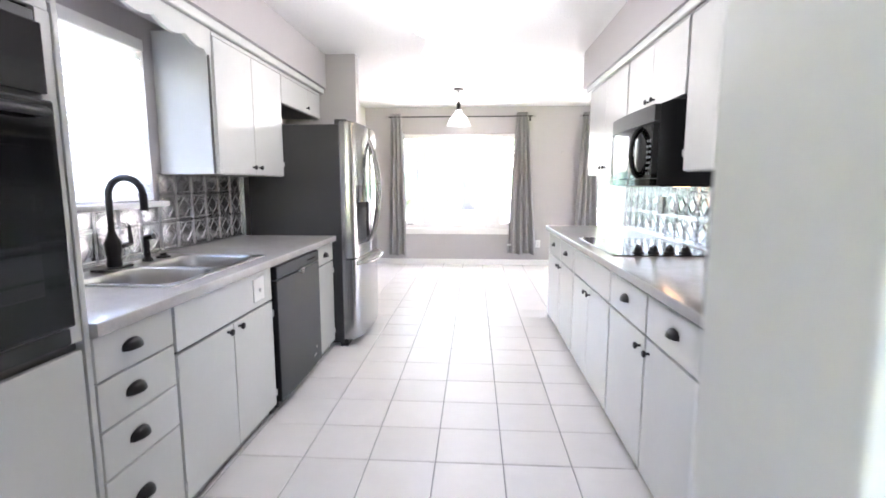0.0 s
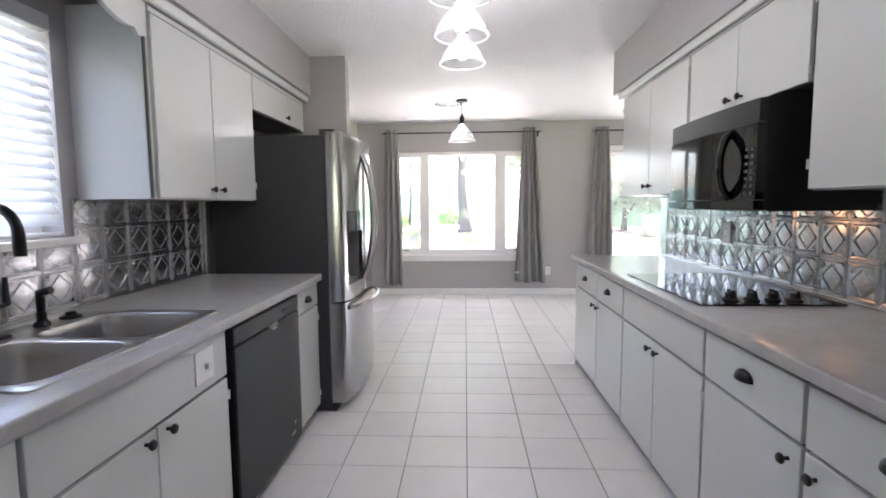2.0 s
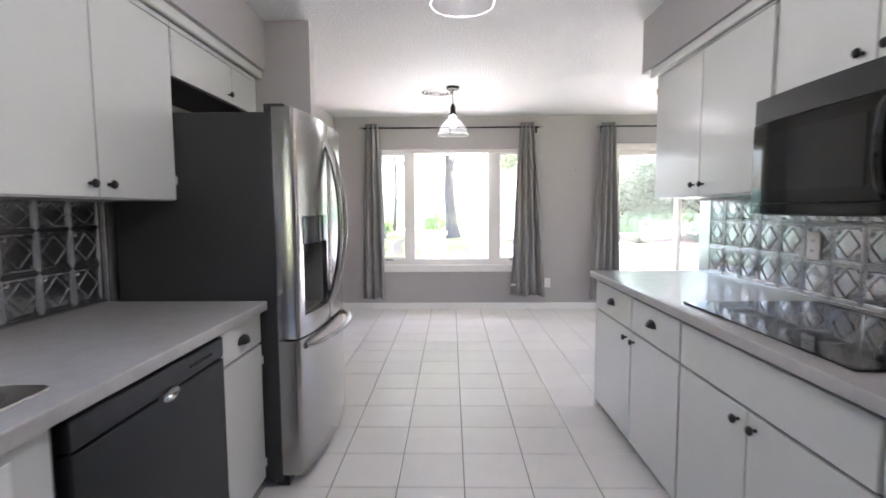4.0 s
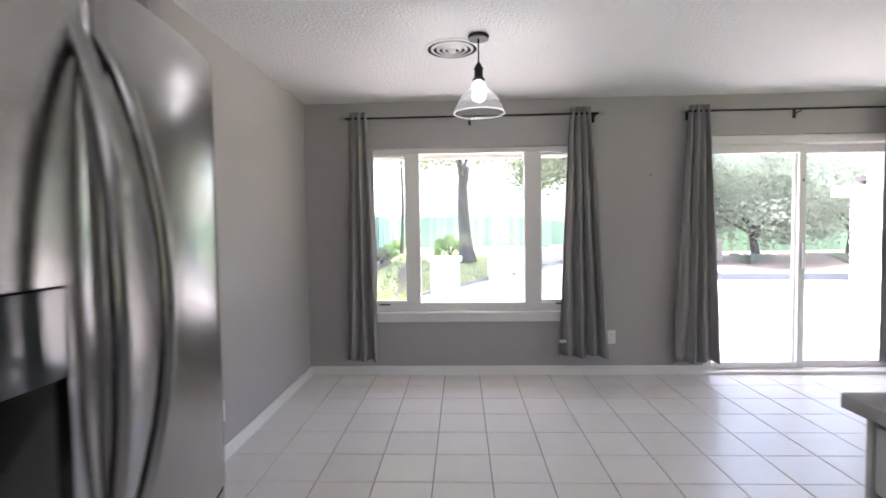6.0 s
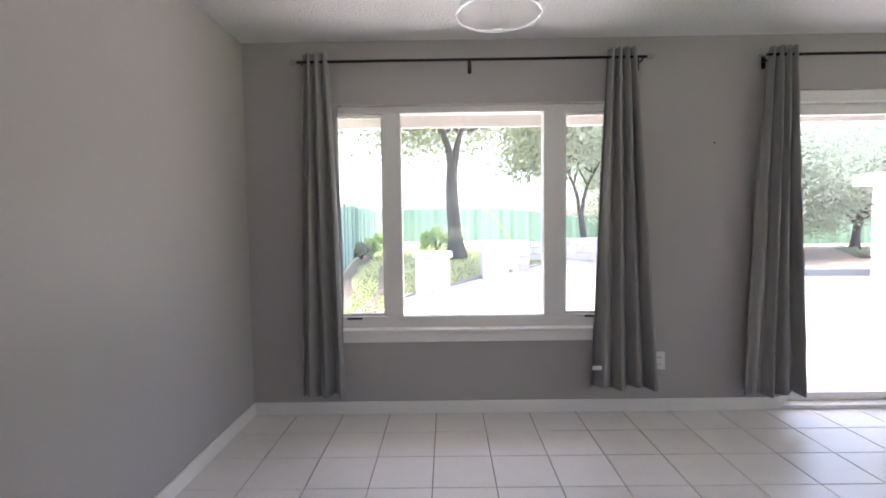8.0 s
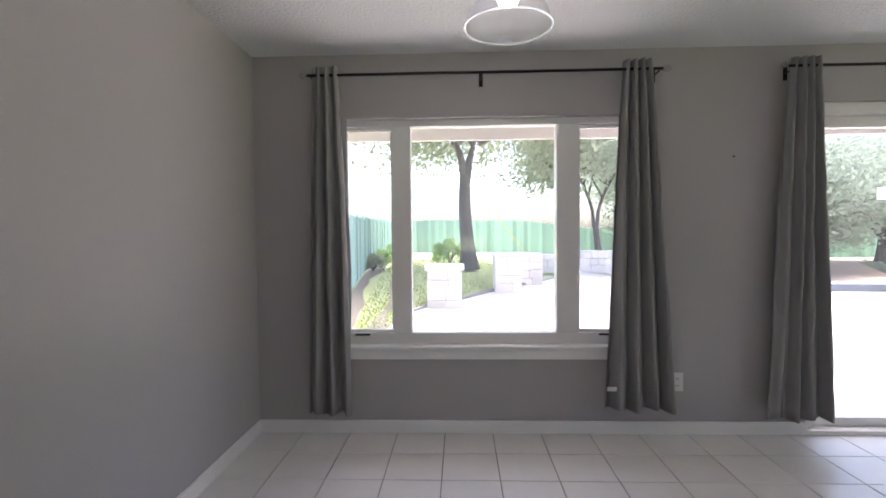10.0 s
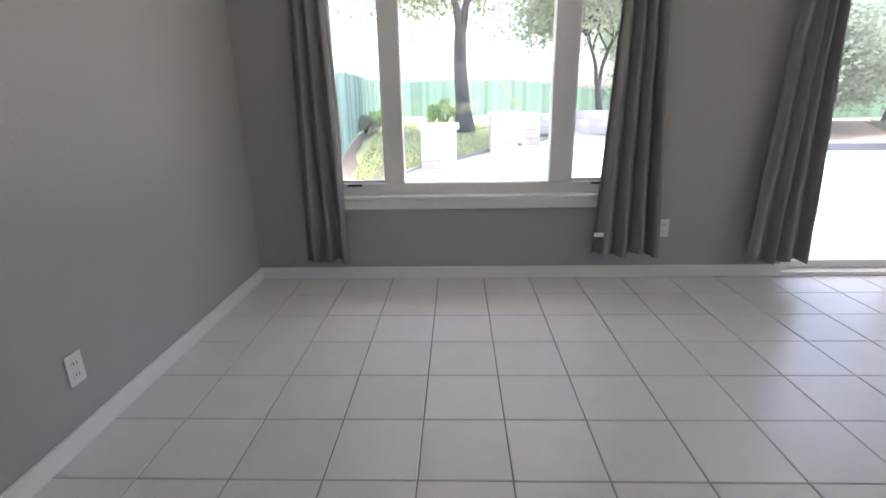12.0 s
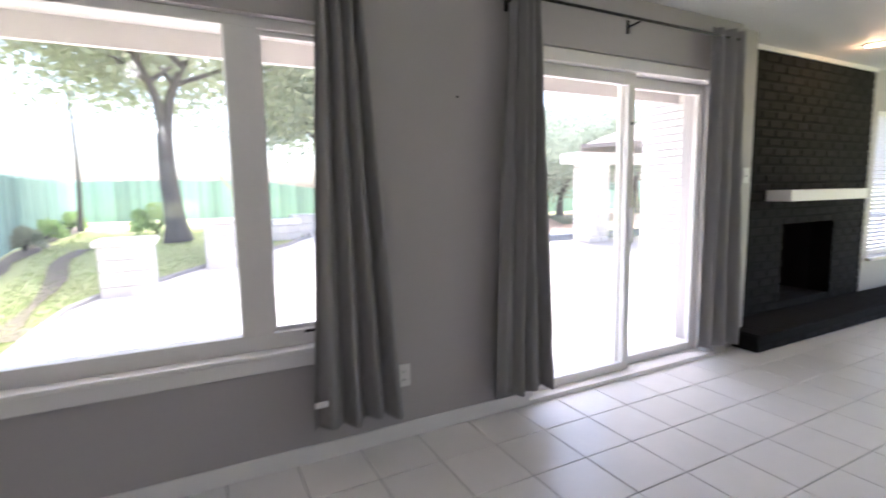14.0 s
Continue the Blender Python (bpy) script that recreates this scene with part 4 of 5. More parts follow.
def curtain(top, bottom, ztop, zbot, y, folds, label, amp=0.03, lean=0.0, liner=None, seed=1, flat=0.0):
    """flat: share of the width, from the low side at the hem, that hangs almost unfolded."""
    ob = thing("curtain", ((top[0] + top[1]) / 2, y, zbot), label, "curtain", "curtains")
    rnd = random.Random(seed)
    ph = [rnd.uniform(-0.5, 0.5) for _ in range(40)]
    nu, nv = folds * 14, 34
    bm = bmesh.new()
    rows = []
    for j in range(nv + 1):
        v = j / nv
        f = v ** 0.85
        row = []
        for i in range(nu + 1):
            u = i / nu
            a0, a1 = top[0] + (bottom[0] - top[0]) * f, top[1] + (bottom[1] - top[1]) * f
            w = u + 0.018 * math.sin(9 * u + 3 * v + ph[0] * 6) * v
            p = ph[int(u * folds) % 40]
            calm = 1.0 if u > flat or not flat else 1.0 - (0.85 * v ** 0.6) * (1 - u / flat) ** 0.5
            w += 0.012 * math.sin(4.3 * math.pi * u + 2.2 * v + ph[3] * 5) * v
            wrinkle = 0.0022 * math.sin(37 * v + 9 * u + ph[4] * 6) + 0.0018 * math.sin(61 * v - 13 * u) * math.sin(5 * u + ph[5])
            yy = y + wrinkle + calm * amp * (0.75 + 0.5 * v + 0.45 * p) * math.sin(2 * math.pi * folds * u + ph[1] + 0.5 * math.sin(3 * v + p * 4) * v) + 0.008 * math.sin(5 * v + 7 * u)
            zz = ztop + (zbot - ztop) * v + (0.012 * math.sin(11 * u + ph[2]) if j == nv else 0)
            row.append(bm.verts.new((a0 + (a1 - a0) * w, min(yy + lean * v, YB - 0.025), zz)))
        rows.append(row)
    for a, b in zip(rows, rows[1:]):
        for i in range(nu):
            bm.faces.new((a[i], a[i + 1], b[i + 1], b[i]))
    c = part("drape", bm, M_CURT, ob, smooth=True)
    m = c.modifiers.new("thick", "SOLIDIFY")
    m.thickness = 0.003
    if liner:
        la, lb, lz0, lz1 = liner
        bm = bmesh.new()
        rows = []
        for j in range(13):
            v = j / 12
            row = []
            for i in range(5):
                u = i / 4
                row.append(bm.verts.new((la + (lb - la) * u + 0.01 * math.sin(6 * v), y + 0.05 + 0.006 * math.sin(8 * v + 5 * u), lz0 + (lz1 - lz0) * v)))
            rows.append(row)
        for a, b in zip(rows, rows[1:]):
            for i in range(4):
                bm.faces.new((a[i], a[i + 1], b[i + 1], b[i]))
        q = part("lining", bm, M_LINER, ob, "silvery curtain lining", smooth=True)
        m = q.modifiers.new("thick", "SOLIDIFY")
        m.thickness = 0.002
    return ob


YC = YB - 0.095
rod(-1.12, 1.075, 2.298, YC, (-1.09, -0.03, 1.05), "black curtain rod over the dining window")
rod(1.825, 3.74, 2.298, YC, (1.86, 2.77, 3.72), "black curtain rod over the patio door")
curtain((-1.085, -0.93), (-1.15, -0.86), 2.35, 0.155, YC, 3, "grey cloth curtain beside the window", liner=(-0.93, -0.88, 0.60, 2.05), seed=3)
curtain((0.835, 1.005), (0.735, 1.165), 2.355, 0.19, YC, 4, "grey cloth curtain, spread at the hem", seed=5)
curtain((1.84, 2.01), (1.715, 2.12), 2.35, 0.135, YC, 4, "grey cloth curtain beside the patio door", liner=(2.06, 2.115, 0.2, 1.3), seed=8, flat=0.45)
curtain((3.47, 3.80), (3.45, 3.87), 2.35, 0.125, YC, 3, "grey cloth curtain at the far jamb", seed=11)
tb = thing("curtain_tag", (0.745, 8.12, 0.31), "small white tag on the curtain hem", "tag")
part("tag", box(0.725, 0.785, 8.115, 8.125, 0.325, 0.352, 0.003), M_PLASTIC, tb)

# ---- lamps ----
def pendant(x, y, rim_z, label, energy, size=1.0, canopy=True):
    """A glass bell on a cord; size scales the bell."""
    k = 0.95 * size
    top = rim_z + 0.20 * k
    ob = thing("pendant_lamp", (x, y, H), label, "pendant lamp", "pendant lamps")
    if canopy:
        part("canopy", lathe([(0.06, -0.022), (0.062, -0.004), (0.058, 0)], (x, y, H - 0.0005), 24), M_ROD, ob, smooth=True)
    part("cord", tube([(x, y, top + 0.06 * size), (x, y, H - 0.02)], 0.0045, 8), M_ROD, ob)
    part("socket", lathe([(q * size, h * size) for q, h in ((0.037, -0.004), (0.037, 0.008), (0.026, 0.016), (0.024, 0.06), (0.03, 0.066), (0.024, 0.076), (0.014, 0.095), (0.006, 0.105))], (x, y, top), 20), M_ROD, ob, smooth=True)
    prof = [(0.030, 0), (0.038, -0.01), (0.038, -0.03), (0.054, -0.05), (0.082, -0.075), (0.108, -0.105), (0.128, -0.14), (0.137, -0.165), (0.144, -0.185), (0.147, -0.20)]
    fine = []
    for (r0, h0), (r1, h1) in zip(prof, prof[1:]):
        for q in range(3):
            u = q / 3
            fine.append((r0 + (r1 - r0) * u + (0.0022 if q == 1 else 0), h0 + (h1 - h0) * u))
    prof = [(r * size, h * k) for r, h in fine + [(0.150, -0.198), (0.150, -0.203)]]
    inner = [(r - 0.004, h) for r, h in prof[::-1]]
    s = part("glass_shade", lathe(prof + inner, (x, y, top), 40, caps=False), M_SHADE, ob, "clear ribbed glass bell shade", smooth=True)
    s.visible_shadow = False
    rz, rr = top - 0.2005 * k, 0.1485 * size
    # milky glass ring that carries the bright highlight of the shade's rim
    q = part("rim", tube([(x + rr * math.cos(math.pi * i / 20), y + rr * math.sin(math.pi * i / 20), rz) for i in range(41)], 0.0035, 6), M_RIM, s, smooth=True)
    q.visible_shadow = False
    b = part("bulb", lathe([(0.012, -0.005), (0.02, -0.03), (0.036, -0.07), (0.040, -0.09), (0.031, -0.112), (0.006, -0.125)], (x, y, top), 20), M_BULB, ob, "lit bulb", smooth=True)
    b.visible_shadow = False
    lamp("pendant_light", "POINT", pose(x, y, top - 0.085), energy, (1.0, 0.97, 0.93), 0.06)


for y in (3.06, 3.46, 3.865):
    pendant(0.02, y, 2.01, "lit clear glass pendant lamp over the kitchen aisle", 0.045, 0.765, False)
cp = thing("pendant_canopy", (0.02, 3.46, H), "long pale metal ceiling canopy carrying three pendants", "ceiling canopy")
part("plate", box(-0.04, 0.08, 2.98, 3.94, H - 0.024, H - 0.0005, 0.008), M_SINK, cp)
pendant(0.0, 6.82, 2.005, "lit clear glass pendant lamp on a short cord", 0.03)

vt = thing("ceiling_vent", (-0.157, 7.02, H), "round white ceiling vent with concentric rings", "vent")
for r0, r1, d in ((0.178, 0.158, 0.006), (0.134, 0.121, 0.012), (0.098, 0.086, 0.015), (0.064, 0.053, 0.017)):
    part("ring", lathe([(r0, 0), (r0, -0.004), (r1, -d), (r1 - 0.003, -d), (r1 - 0.002, -0.002)], (-0.157, 7.02, H - 0.001), 36, caps=False), M_PLASTIC, vt, smooth=True)
part("hub", lathe([(0.026, 0), (0.024, -0.02), (0.004, -0.024)], (-0.157, 7.02, H - 0.001), 24), M_PLASTIC, vt, smooth=True)
part("duct", lathe([(0.159, -0.0005), (0.159, -0.003)], (-0.157, 7.02, H), 30), M_SOOT, vt)

dl = thing("recessed_light", (5.49, 8.10, H), "lit recessed ceiling light", "ceiling light")
part("trim_ring", lathe([(0.09, 0), (0.088, -0.008), (0.07, -0.01), (0.068, 0)], (5.49, 8.10, H - 0.001), 28, caps=False), M_PLASTIC, dl, smooth=True)
part("lens", lathe([(0.067, -0.001), (0.06, -0.012), (0.02, -0.018)], (5.49, 8.10, H), 24), glow("warm_lamp_lens", (1.0, 0.72, 0.42), 6), dl, smooth=True)
lamp("recessed_lamp", "POINT", pose(5.49, 8.10, H - 0.06), 0.6, (1.0, 0.62, 0.32), 0.04)

# ---- outlets and switches ----
def outlet(at, axis, label, category="outlet", w=0.075, h=0.12, toggle=False):
    """axis: way that the plate faces."""
    ob = thing("wall_outlet" if not toggle else "light_switch", at, label, category, "wall plates")
    turn = {"+x": 90, "-x": -90, "-y": 0, "+y": 180}[axis]
    m = Matrix.Translation(at) @ Matrix.Rotation(radians(turn), 4, "Z")
    part("plate", turned(box(-w / 2, w / 2, -0.006, 0, -h / 2, h / 2, 0.003), m), M_PLASTIC, ob)
    if toggle:
        part("toggle", turned(box(-0.005, 0.005, -0.018, -0.005, -0.012, 0.006, 0.002), m), M_PLASTIC, ob)
    else:
        for q in (-0.022, 0.022):
            s = part("socket", turned(box(-0.017, 0.017, -0.008, -0.005, q - 0.014, q + 0.014, 0.003), m), M_PLASTIC, ob)
            part("slot", turned(box(-0.008, -0.005, -0.0086, -0.007, q - 0.006, q + 0.006), m), M_GAP_SHADE, s)
            part("slot", turned(box(0.005, 0.008, -0.0086, -0.007, q - 0.006, q + 0.006), m), M_GAP_SHADE, s)
    return ob


outlet((1.213, YB, 0.34), "-y", "white wall outlet under the window wall")
outlet((XD, 6.615, 0.29), "+x", "white wall outlet above the baseboard")
outlet((4.16, YB + 0.06, 1.37), "-y", "white light switch beside the fireplace", "switch", toggle=True)
outlet((FL, 2.90, 0.752), "+x", "white switch plate on the sink cabinet", "switch", 0.115, 0.115, toggle=True)

nl = thing("wall_nail", (1.55, YB, 1.771), "small dark nail in the dining wall", "nail")
bm = lathe([(0.002, 0.0), (0.002, 0.012), (0.006, 0.012), (0.006, 0.014)], n=10)
part("nail", turned(bm, Matrix.Translation((1.55, YB + 0.001, 1.771)) @ Matrix.Rotation(math.pi / 2, 4, "X")), M_ROD, nl)

# ---- fireplace ----
fp = thing("fireplace", (5.45, FB, 0), "dark painted brick fireplace with black firebox", "fireplace")
BX0, BX1, BZ0, BZ1 = 5.11, 6.0, 0.20, 0.962
part("pier", box(4.235, BX0, FB + 0.012, FB + 0.2, 0, BZ1), M_MORTD, fp)
part("pier", box(BX1, 6.6, FB + 0.012, FB + 0.2, 0, BZ1), M_MORTD, fp)
part("sill", box(BX0, BX1, FB + 0.012, FB + 0.2, 0, BZ0), M_MORTD, fp)
part("chimney_breast", box(4.235, 6.6, FB + 0.012, FB + 0.2, BZ1, H - 0.002), M_MORTD, fp)
structure("crown_trim", box(4.235, 6.6, FB - 0.024, FB - 0.001, H - 0.04, H - 0.001, 0.006), M_TRIM, "white trim over the fireplace", "trim")
part("firebox", box(BX0 - 0.05, BX1 + 0.05, 9.1, 9.14, 0.1, 1.05), M_SOOT, fp, "sooty black firebox")
for b in ((BX0 - 0.05, BX0 - 0.001, FB + 0.2, 9.1, 0.1, 1.05), (BX1 + 0.001, BX1 + 0.05, FB + 0.2, 9.1, 0.1, 1.05), (BX0, BX1, FB + 0.2, 9.1, BZ1 + 0.001, 1.05), (BX0, BX1, FB + 0.2, 9.1, 0.1, BZ0 - 0.001)):
    part("firebox_wall", box(*b), M_SOOT, fp)
mt = thing("mantel_shelf", (5.3, 8.42, 1.14), "pale grey painted wooden mantel shelf", "mantel")
part("shelf", box(4.79, 6.10, 8.31, FB - 0.001, 1.152, 1.248, 0.006), M_TRIM, mt)
hz = 0.142
HY = 8.13
he = thing("hearth", (5.6, 8.3, 0), "dark painted raised brick hearth", "hearth")
part("core", box(4.105, 7.4, HY, FB + 0.008, 0, hz - 0.02), M_MORTD, he)

# blinds beside the fireplace
lw = thing("window_3", (7.5, FB, 0.5), "white framed living room window", "window")
lw["kind"] = "structure"
x0, x1, z0, z1 = LWIN
frame_bars([(x0, x1, FB + 0.08, FB + 0.14, z1 - 0.05, z1), (x0, x1, FB + 0.08, FB + 0.14, z0, z0 + 0.05), (x0, x0 + 0.05, FB + 0.08, FB + 0.14, z0 + 0.051, z1 - 0.051), (x1 - 0.05, x1, FB + 0.08, FB + 0.14, z0 + 0.051, z1 - 0.051)], M_TRIM, lw)
part("window_sill", box(x0 - 0.04, x1 + 0.04, FB - 0.05, FB + 0.08, z0 - 0.035, z0 - 0.002, 0.005), M_TRIM, lw)
b2 = thing("window_blind", (7.5, FB + 0.02, 2.0), "white slatted blind beside the fireplace", "blind")
part("headrail", box(x0 + 0.01, x1 - 0.01, FB + 0.005, FB + 0.06, z1 - 0.06, z1 - 0.003, 0.005), M_PLASTIC, b2)
me = bpy.data.meshes.new("slat")
bm = box(x0 + 0.02 - 7.5, x1 - 0.02 - 7.5, -0.022, 0.022, -0.0015, 0.0015)
turned(bm, Matrix.Rotation(radians(-58), 4, "X"))
bm.to_mesh(me)
bm.free()
me.materials.append(M_BLIND)
for k in range(33):
    ob = new("slat", me)
    ob.parent = b2
    ob.location = (0, 0.015, 1.975 - 0.0435 * k - 2.0)

# ---- outside ----
def smooth(u):
    u = min(1.0, max(0.0, u))
    return u * u * (3 - 2 * u)


def gz(y, x=9.0):
    """Height of the ground: the drive lies flat, the lawn rises away from the house."""
    flat = -0.10 + 0.018 * min(30.0, max(0.0, y - 10))
    lawn = -0.10 + 0.6 * smooth((y - 9.3) / 6.2)
    s = 1 - smooth((x - 1.6) / 3.6)
    return flat + (lawn - flat) * s


def spread(rows, lift):
    """A sheet laid over the ground from rows of (y, x from, x to)."""
    bm = bmesh.new()
    n = 24
    last = None
    for y, xa, xb in rows:
        line = [bm.verts.new((xa + (xb - xa) * (k / n) ** 1.8, y, gz(y, xa + (xb - xa) * (k / n) ** 1.8) + lift)) for k in range(n + 1)]
        if last:
            for k in range(n):
                bm.faces.new((last[k], last[k + 1], line[k + 1], line[k]))
        last = line
    return bm


bm = bmesh.new()
xs = [-200, -60, -25, -12, -8, -5, -4, -3, -2, -1, 0, 1, 2, 2.5, 3, 3.5, 4, 4.5, 5, 6, 7, 8, 9, 10, 12, 18, 30, 60, 200]
ys = [-120, -40, -10, 2, 8.0, 9, 9.5, 10, 10.5, 11, 11.5, 12, 12.5, 13, 13.5, 14, 15, 16, 18, 20, 22, 24, 27, 30, 40, 60, 120, 300]
grid = [[bm.verts.new((x, y, gz(y, x) - 0.03)) for x in xs] for y in ys]
for a, b in zip(grid, grid[1:]):
    for i in range(len(xs) - 1):
        bm.faces.new((a[i], a[i + 1], b[i + 1], b[i]))
structure("ground", bm, M_GRASS, "patchy green lawn", "lawn", smooth=True)
EDGE = [(-1.72, 8.49), (-1.5, 9.4), (-1.2, 10.6), (-1.07, 11.5), (-0.92, 12.05), (-0.70, 12.36), (-0.14, 12.78), (0.36, 13.25), (0.95, 13.7), (1.65, 14.3), (2.25, 15.4), (2.7, 18.0), (3.0, 22.0)]
rows = []
for (xa, ya), (xb, yb) in zip(EDGE, EDGE[1:]):
    for k in range(4):
        rows.append((ya + (yb - ya) * k / 4, xa + (xb - xa) * k / 4, 30.0))
rows.append((22.0, 3.0, 30.0))
structure("pavement", spread(rows, 0.0), M_CONC, "pale concrete patio and drive", "pavement", smooth=True)
structure("lawn_edging", tube([(x, y, gz(y, x) + 0.01) for y, x, _ in rows[3:]], 0.035, 6), M_KICK, "dark edging along the lawn", "edging")


structure("soil_strip", spread([(y, -1.74 - 0.0685 * (y - 9.3), -1.52 - 0.064 * (y - 9.3) + 0.07 * math.sin(1.7 * y) + 0.04 * math.sin(5.1 * y)) for y in [9.4 + 0.45 * k for k in range(32)]], -0.012), M_SOIL, "brown leaf litter along the side fence", "soil", smooth=True)
structure("worn_path", spread([(y, -1.32 - 0.02 * (y - 10) + 0.07 * math.sin(2.1 * y), -1.12 - 0.02 * (y - 10) + 0.06 * math.sin(2.9 * y + 1)) for y in [11.4 + 0.3 * k for k in range(14)]], -0.014), M_SOIL, "worn brown strip in the lawn", "soil", smooth=True)

# grass blades over the lawn that the windows look on to
def edge_x(y):
    for (xa, ya), (xb, yb) in zip(EDGE, EDGE[1:]):
        if ya <= y <= yb:
            return xa + (xb - xa) * (y - ya) / (yb - ya)
    return EDGE[-1][0]


rnd = random.Random(77)
verts, faces = [], []
for _ in range(14000):
    y = 9.4 + 10.6 * rnd.random() ** 1.2
    x0, x1 = -1.45 - 0.06 * (y - 9.3), min(edge_x(y) - 0.05, 2.2)
    x = rnd.uniform(x0, x1)
    z = gz(y, x) - 0.03
    a, hgt, lean = rnd.uniform(0, math.pi), rnd.uniform(0.02, 0.045), rnd.uniform(-0.03, 0.03)
    dx, dy = 0.009 * math.cos(a), 0.009 * math.sin(a)
    b = len(verts)
    verts += [(x - dx, y - dy, z), (x + dx, y + dy, z), (x + lean, y + lean * 0.5, z + hgt)]
    faces.append((b, b + 1, b + 2))
me = bpy.data.meshes.new("grass")
me.from_pydata(verts, [], faces)
me.materials.append(M_BLADE)
tagged(new("grass", me), "short patchy green lawn grass", "grass", kind="stuff")


def sheet(outline, lift, thick=0.06):
    bm = bmesh.new()
    top = [bm.verts.new((x, y, gz(y) + lift)) for x, y in outline]
    low = [bm.verts.new((x, y, gz(y) + lift - thick)) for x, y in outline]
    bm.faces.new(top)
    n = len(outline)
    for i in range(n):
        bm.faces.new((top[i], low[i], low[(i + 1) % n], top[(i + 1) % n]))
    bmesh.ops.triangulate(bm, faces=[f for f in bm.faces if len(f.verts) > 4])
    return bm


# unseen pale sheet, added so light on the kitchen blind isn't tinted green
structure("side_bounce_sheet", sheet([(-6, -3), (-1.78, -3), (-1.78, 8.36), (-6, 8.36)], 0.0), M_CONC, "unseen pale sheet added to bounce neutral light onto the blind", "pavement")
structure("gravel_bed", sheet([(5.4, 16.7), (6.5, 16.2), (10, 15.9), (26, 15.4), (30, 23), (5.6, 23)], 0.06), M_MULCH, "pinkish gravel planting bed", "garden bed")
structure("curb", sheet([(5.2, 16.0), (6.5, 15.6), (10, 15.3), (26, 14.8), (26, 15.3), (10, 15.8), (6.5, 16.1), (5.4, 16.6)], 0.16, 0.24), M_ASPH, "blue-grey painted kerb of the bed", "kerb")

# eave of the house
structure("eave", box(-6, 4.44, YB + 0.22, 9.15, 2.20, 2.30), M_EAVE, "beige boarded eave", "eave")
structure("fascia", box(-6, 4.44, 9.15, 9.19, 2.07, 2.34), M_EAVE, "beige fascia board", "fascia")
structure("roof", box(-2.3, 9.8, -2, 9.4, 2.62, 2.75), M_ROOF, "house roof", "roof")


def fence(name, a, b, label, h=1.85, top=None):
    ob = thing(name, (a[0], a[1], gz(a[1])), label, "fence")
    A, B = Vector(a), Vector(b)
    L = (B - A).length
    d = (B - A) / L
    nrm = Vector((-d.y, d.x))
    bm = bmesh.new()
    rnd = random.Random(4)
    n = int(L / 0.145)
    for k in range(n):
        c = A + d * (k + 0.5) * 0.145
        w, z0 = 0.0705, gz(c.y, c.x) + 0.02
        z1 = (top[0] + (top[1] - top[0]) * k / n if top else gz(c.y, c.x) + h) + rnd.uniform(-0.03, 0.03)
        off = rnd.uniform(-0.008, 0.008)
        vs = []
        for s in (off, off + 0.02):
            for u, z in ((-w, z0), (w, z0), (w, z1 - 0.05), (w * 0.4, z1), (-w * 0.4, z1), (-w, z1 - 0.05)):
                p = c + d * u + nrm * s
                vs.append(bm.verts.new((p.x, p.y, z)))
        bm.faces.new(vs[:6])
        bm.faces.new(vs[6:][::-1])
        for i in range(6):
            bm.faces.new((vs[i], vs[6 + i], vs[6 + (i + 1) % 6], vs[(i + 1) % 6]))
    q = part("pickets", bm, M_FENCE, ob)
    q["kind"] = "stuff"
    for z in (0.3, 0.9):
        bm = bmesh.new()
        p0, p1 = A + nrm * 0.045, B + nrm * 0.045
        tube([(p0.x + (p1.x - p0.x) * k / 16, p0.y + (p1.y - p0.y) * k / 16, gz(p0.y + (p1.y - p0.y) * k / 16, p0.x + (p1.x - p0.x) * k / 16) + z) for k in range(17)], 0.035, 4, bm)
        part("rail", bm, M_FENCE, ob)
    return ob


fence("back_fence", (-2.75, 24.0), (6.0, 24.3), "weathered green wooden picket fence", 1.3)
fence("back_fence", (6.0, 24.3), (34, 25.5), "weathered green wooden picket fence", 1.5)
fence("side_fence", (-1.75, 9.3), (-2.75, 23.9), "weathered green wooden side fence", top=(1.57, 1.78))


